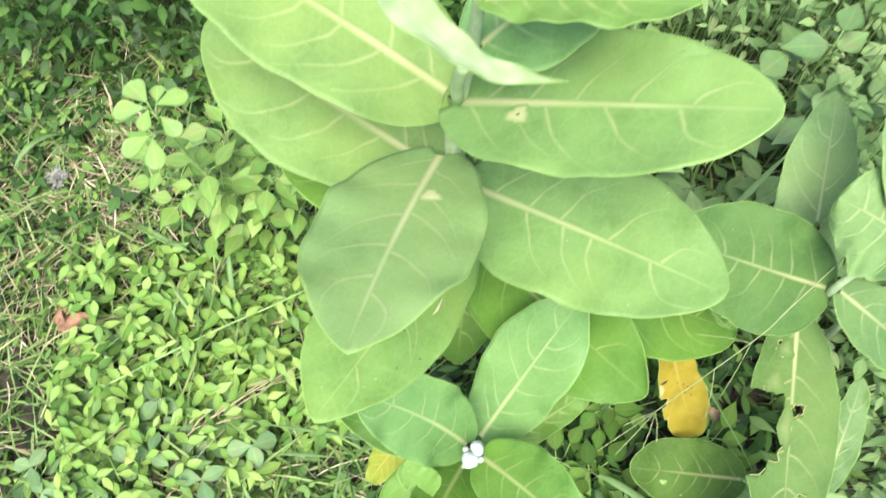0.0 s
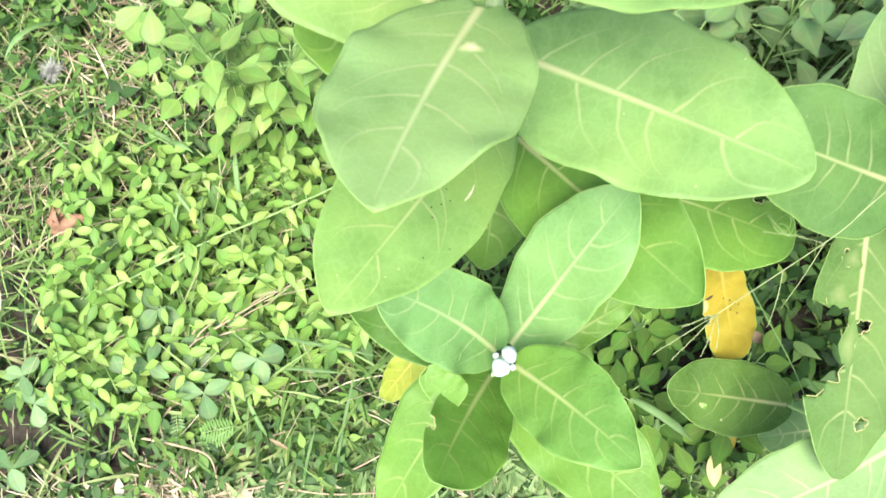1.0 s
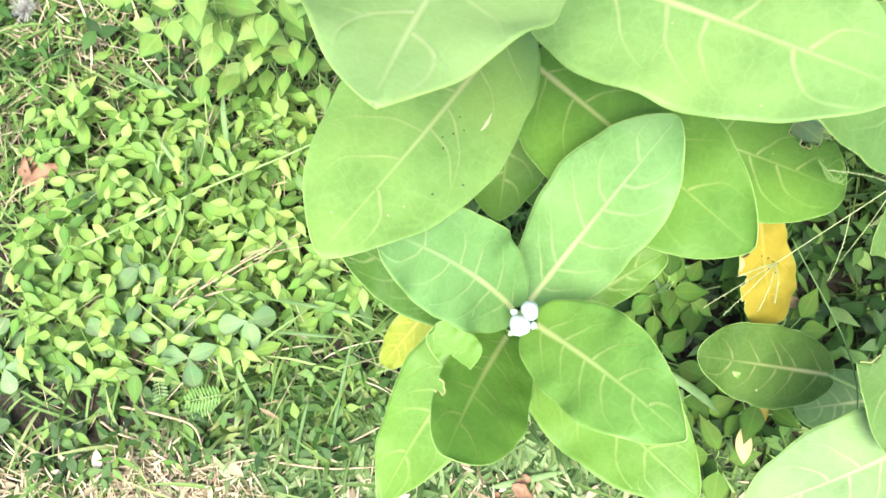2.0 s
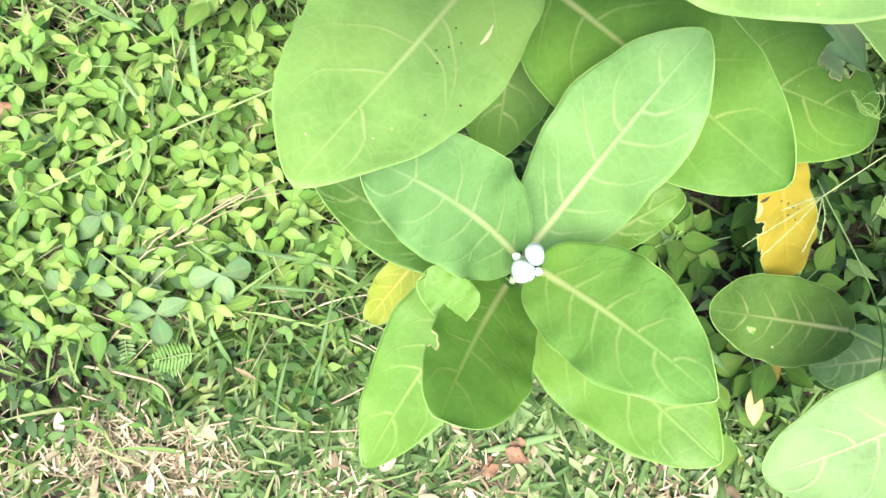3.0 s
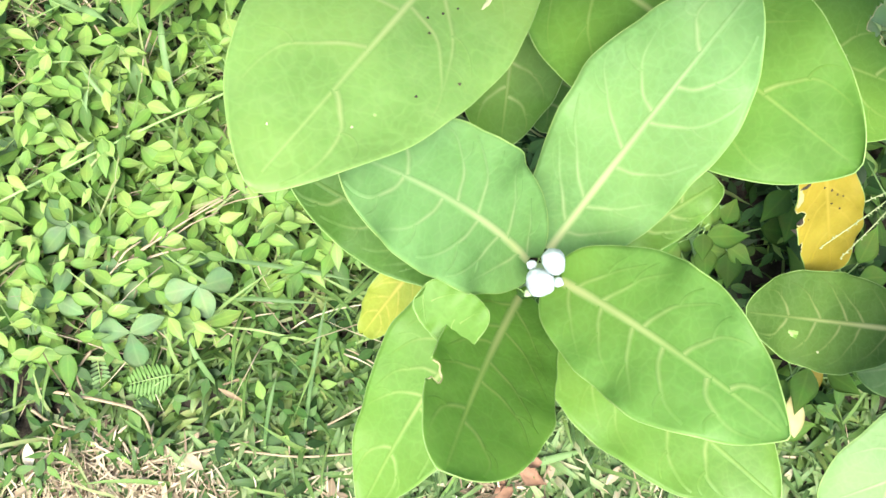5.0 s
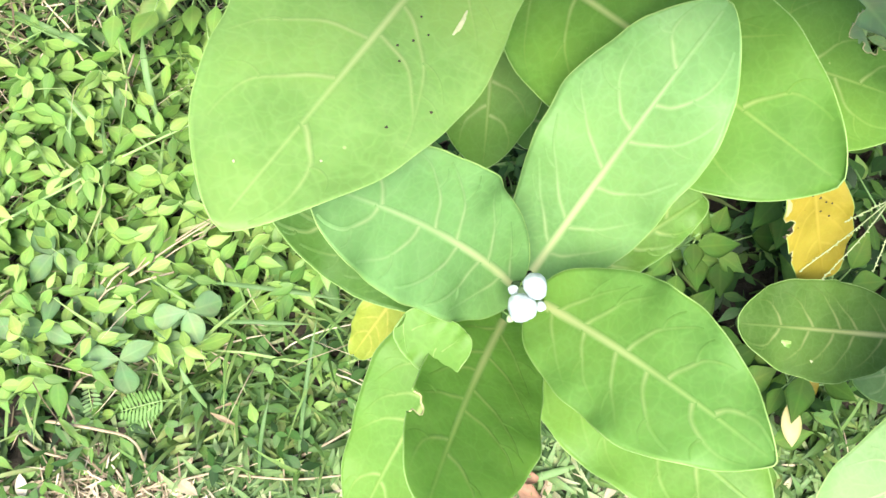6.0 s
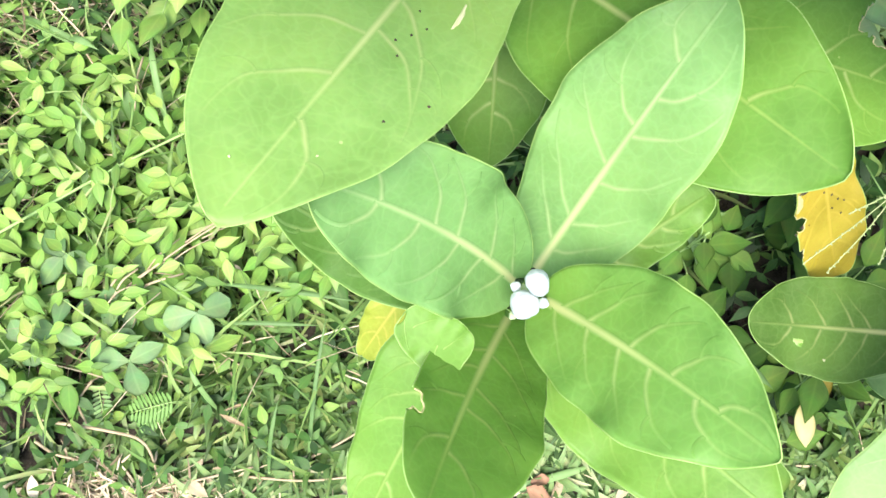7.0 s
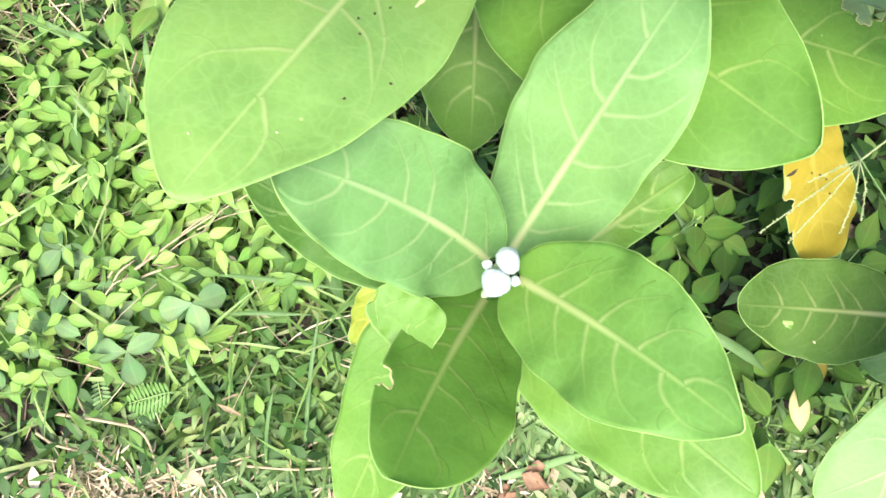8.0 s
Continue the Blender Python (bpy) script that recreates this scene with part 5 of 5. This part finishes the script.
def crumpled_leaf(at, heading, length, width, material, label, pitch=0.1, name="leaf_litter", bend=0.1, lobes=2):
    ob = thing(name, (at[0], at[1], ground_z(at[0], at[1])), label, "leaf", "fallen leaves")
    small_leaf("blade", ob, at, heading, pitch, length, width, material, PROFILE_OVATE if lobes > 1 else PROFILE_ELLIPTIC, 0.6 if lobes > 1 else 0.2, bend, 0.2, curl=0.7 if lobes > 1 else 0.1)
    if lobes > 1:
        small_leaf("blade", ob, (at[0] + 0.004, at[1] + 0.003, at[2] - 0.002), heading + 0.7, pitch + 0.1, length * 0.6, width * 0.7, material, PROFILE_ROUND, 0.5, bend, -0.4, curl=0.6)


crumpled_leaf((-0.525, 0.285, 0.058), 0.5, 0.058, 0.012, M_DRY, "curled reddish brown dead leaf on the weeds")
crumpled_leaf((-0.520, 0.288, 0.060), 1.75, 0.034, 0.006, M_DRY, "curled reddish brown dead leaf on the weeds", 0.2)
crumpled_leaf((0.045, -0.035, 0.028), -0.5, 0.030, 0.008, M_DRY, "small brown dead leaf in the grass")
crumpled_leaf((0.020, -0.060, 0.026), 0.4, 0.026, 0.007, M_DRY, "small brown dead leaf in the grass")
crumpled_leaf((-0.238, 0.040, 0.030), -0.45, 0.036, 0.0022, M_DEADLEAF, "small brown dead leaf in the grass")
crumpled_leaf((0.290, 0.178, 0.085), -0.25, 0.085, 0.009, M_DEADLEAF, "long brown dead leaf caught in the weeds", 0.0)
crumpled_leaf((0.279, 0.032, 0.092), -1.55, 0.038, 0.0085, M_PALEY, "pale yellow folded dead leaf hanging over the grass", -0.1, lobes=1)
crumpled_leaf((0.300, 0.062, 0.095), -1.6, 0.030, 0.006, M_YELLOW, "narrow yellow dead leaf between the weeds", -0.2, lobes=1)


def feather_leaf(at, heading, length, width, pairs, label):
    """A feathery compound leaf with a row of narrow leaflets on each side."""
    ob = thing("sensitive_plant", (at[0], at[1], ground_z(at[0], at[1])), label, "weed", "feathery plants")
    end = (at[0] + length * math.cos(heading), at[1] + length * math.sin(heading), at[2] - 0.004)
    stem_part(ob, [(at[0] - 0.01 * math.cos(heading), at[1], 0.0), at, end], 0.0008, 0.0004, "rib", M_STALK, 8)
    for k in range(pairs):
        f = (k + 0.5) / pairs
        p = (at[0] + (end[0] - at[0]) * f, at[1] + (end[1] - at[1]) * f, at[2] + (end[2] - at[2]) * f)
        w = width * (0.65 + 0.8 * f * (1 - f) * 2) * (1 if f < 0.85 else 0.75)
        for sgn in (1, -1):
            small_leaf("leaflet", ob, p, heading + sgn * 1.25, 0.05, w, length / pairs * 0.40, M_FEATHER if pairs > 9 else M_CLEAF, PROFILE_ROUND, 0.1, 0.1)


feather_leaf((-0.276, 0.052, 0.046), 3.35, 0.042, 0.015, 11, "bright green feathery leaf with narrow leaflets")
feather_leaf((-0.280, 0.050, 0.043), 3.75, 0.036, 0.011, 10, "bright green feathery leaf with narrow leaflets")
feather_leaf((-0.268, 0.098, 0.030), 3.5, 0.036, 0.010, 8, "dull green feathery leaf low in the weeds")
feather_leaf((-0.355, 0.07, 0.026), -1.4, 0.036, 0.010, 9, "dull green feathery leaf low in the weeds")


def grass_panicle():
    """A thin grass stalk with finger-like seed spikes."""
    root = (0.47, 0.33, ground_z(0.47, 0.33))
    ob = thing("grass_panicle", root, "thin pale grass stalk with spreading seed spikes", "grass")
    hub = Vector((0.169, 0.107, 0.521))
    line = [(root[0], root[1], root[2] - 0.003), (0.45, 0.32, 0.25), (0.38, 0.265, 0.42), (0.30, 0.200, 0.472), (0.27, 0.175, 0.480), hub]
    stem_part(ob, line, 0.0009, 0.0003, "stalk", M_SPIKE, 30)
    rnd = random.Random(5)
    side, far = Vector((0.225, 0.145, 0.497)), Vector((0.262, 0.169, 0.482))
    for start, end in ((hub, (0.119, 0.075, 0.548)), (hub, (0.136, 0.075, 0.526)), (hub, (0.155, 0.077, 0.528)), (hub, (0.140, 0.094, 0.542)), (hub, (0.170, 0.085, 0.512)),
                       (side, (0.223, 0.110, 0.462)), (far, (0.245, 0.130, 0.430)), (far, (0.215, 0.175, 0.490))):
        end = Vector(end)
        mid = (start + end) / 2 + Vector((0, 0, 0.005))
        spike = stem_part(ob, [start, mid, end], 0.00028, 0.00018, "spike", M_SPIKE, 12)
        pts = spline([start, mid, end], 26)
        rv, rf = [], []
        for p in pts[9:]:
            a = rnd.uniform(0, 6.28)
            q = p + Vector((math.cos(a), math.sin(a), 0.3)) * 0.0009
            tv, tf = tube([p, (p + q) / 2, q], [0.00015, 0.00035, 0.00015], 5)
            o = len(rv)
            rv += tv
            rf += [tuple(i + o for i in f) for f in tf]
        seeds = under(mesh_object("seed_head", rv, rf, M_SPIKE), ob)
        seeds.parent = spike


grass_panicle()


def fluff():
    x, y = -0.566, 0.517
    ob = thing("seed_fluff", (x, y, ground_z(x, y)), "tuft of whitish seed fluff in dry grass", "seed fluff")
    rnd = random.Random(3)
    rv, rf = [], []
    for _ in range(150):
        d = Vector((rnd.gauss(0, 1), rnd.gauss(0, 1), abs(rnd.gauss(0, 0.8)))).normalized()
        p = Vector((x, y, 0.035))
        tv, tf = tube([p, p + d * 0.010, p + d * rnd.uniform(0.010, 0.024) + Vector((rnd.gauss(0, 0.004), rnd.gauss(0, 0.003), 0.0))], [0.0004, 0.0004, 0.0002], 4)
        o = len(rv)
        rv += tv
        rf += [tuple(i + o for i in f) for f in tf]
    under(mesh_object("tuft", rv, rf, M_FLUFF), ob)


fluff()


# ---- taller sprigs of the creeping weed ----
M_SPRIG = leaflet_material("sprig_leaf", [(0.0, (0.0738, 0.167, 0.0295)), (0.3, (0.142, 0.276, 0.0492)), (0.65, (0.216, 0.369, 0.0738)), (1.0, (0.271, 0.424, 0.0984))])


def sprig(seed):
    """A sprig with pointed leaves set spirally, standing at the origin."""
    rnd = random.Random(seed)
    ob = thing("creeping_weed", (0, 0, 0), "bright green sprig with pointed oval leaves", "weed", "creeping weed sprigs")
    h = rnd.uniform(0.042, 0.096)
    lx, ly = rnd.uniform(-0.012, 0.012), rnd.uniform(-0.015, 0.005)
    stem_part(ob, [(0, 0, -0.002), (lx * 0.4, ly * 0.4, h * 0.5), (lx, ly, h)], 0.0008, 0.0005, "stem", M_STALK, 6)
    count = rnd.choice((4, 5, 5, 6))
    for k in range(count):
        f = 1 - 0.55 * k / count
        ln = (0.022 + 0.0034 * k) * rnd.uniform(0.75, 1.3)
        small_leaf("leaf", ob, (lx * f, ly * f, h * f), k * 2.3 + rnd.uniform(-0.4, 0.4), rnd.uniform(-0.5, 0.25) - 0.05 * k, ln, ln * rnd.uniform(0.19, 0.27), M_SPRIG, PROFILE_OVATE, 0.10, 0.15, rnd.uniform(-0.3, 0.3))
    return ob


def plant_sprigs():
    rnd = random.Random(42)
    kinds = [sprig(900 + k) for k in range(7)]
    spots = []
    while len(spots) < 250:
        x, y = rnd.uniform(-0.52, -0.07), rnd.uniform(0.07, 0.40)
        if taken(x, y) or y - wobble(x, y) < (0.09 if x < -0.24 else 0.15) or any((x - a) ** 2 + (y - b) ** 2 < 0.00020 for a, b in spots):
            continue
        spots.append((x, y))
    for k, (x, y) in enumerate(spots):
        m = pose(x, y, ground_z(x, y), 0, 0, rnd.uniform(0, 360))
        if k < len(kinds):
            kinds[k].matrix_basis = m
        else:
            copy_thing(kinds[k % len(kinds)], m)


plant_sprigs()
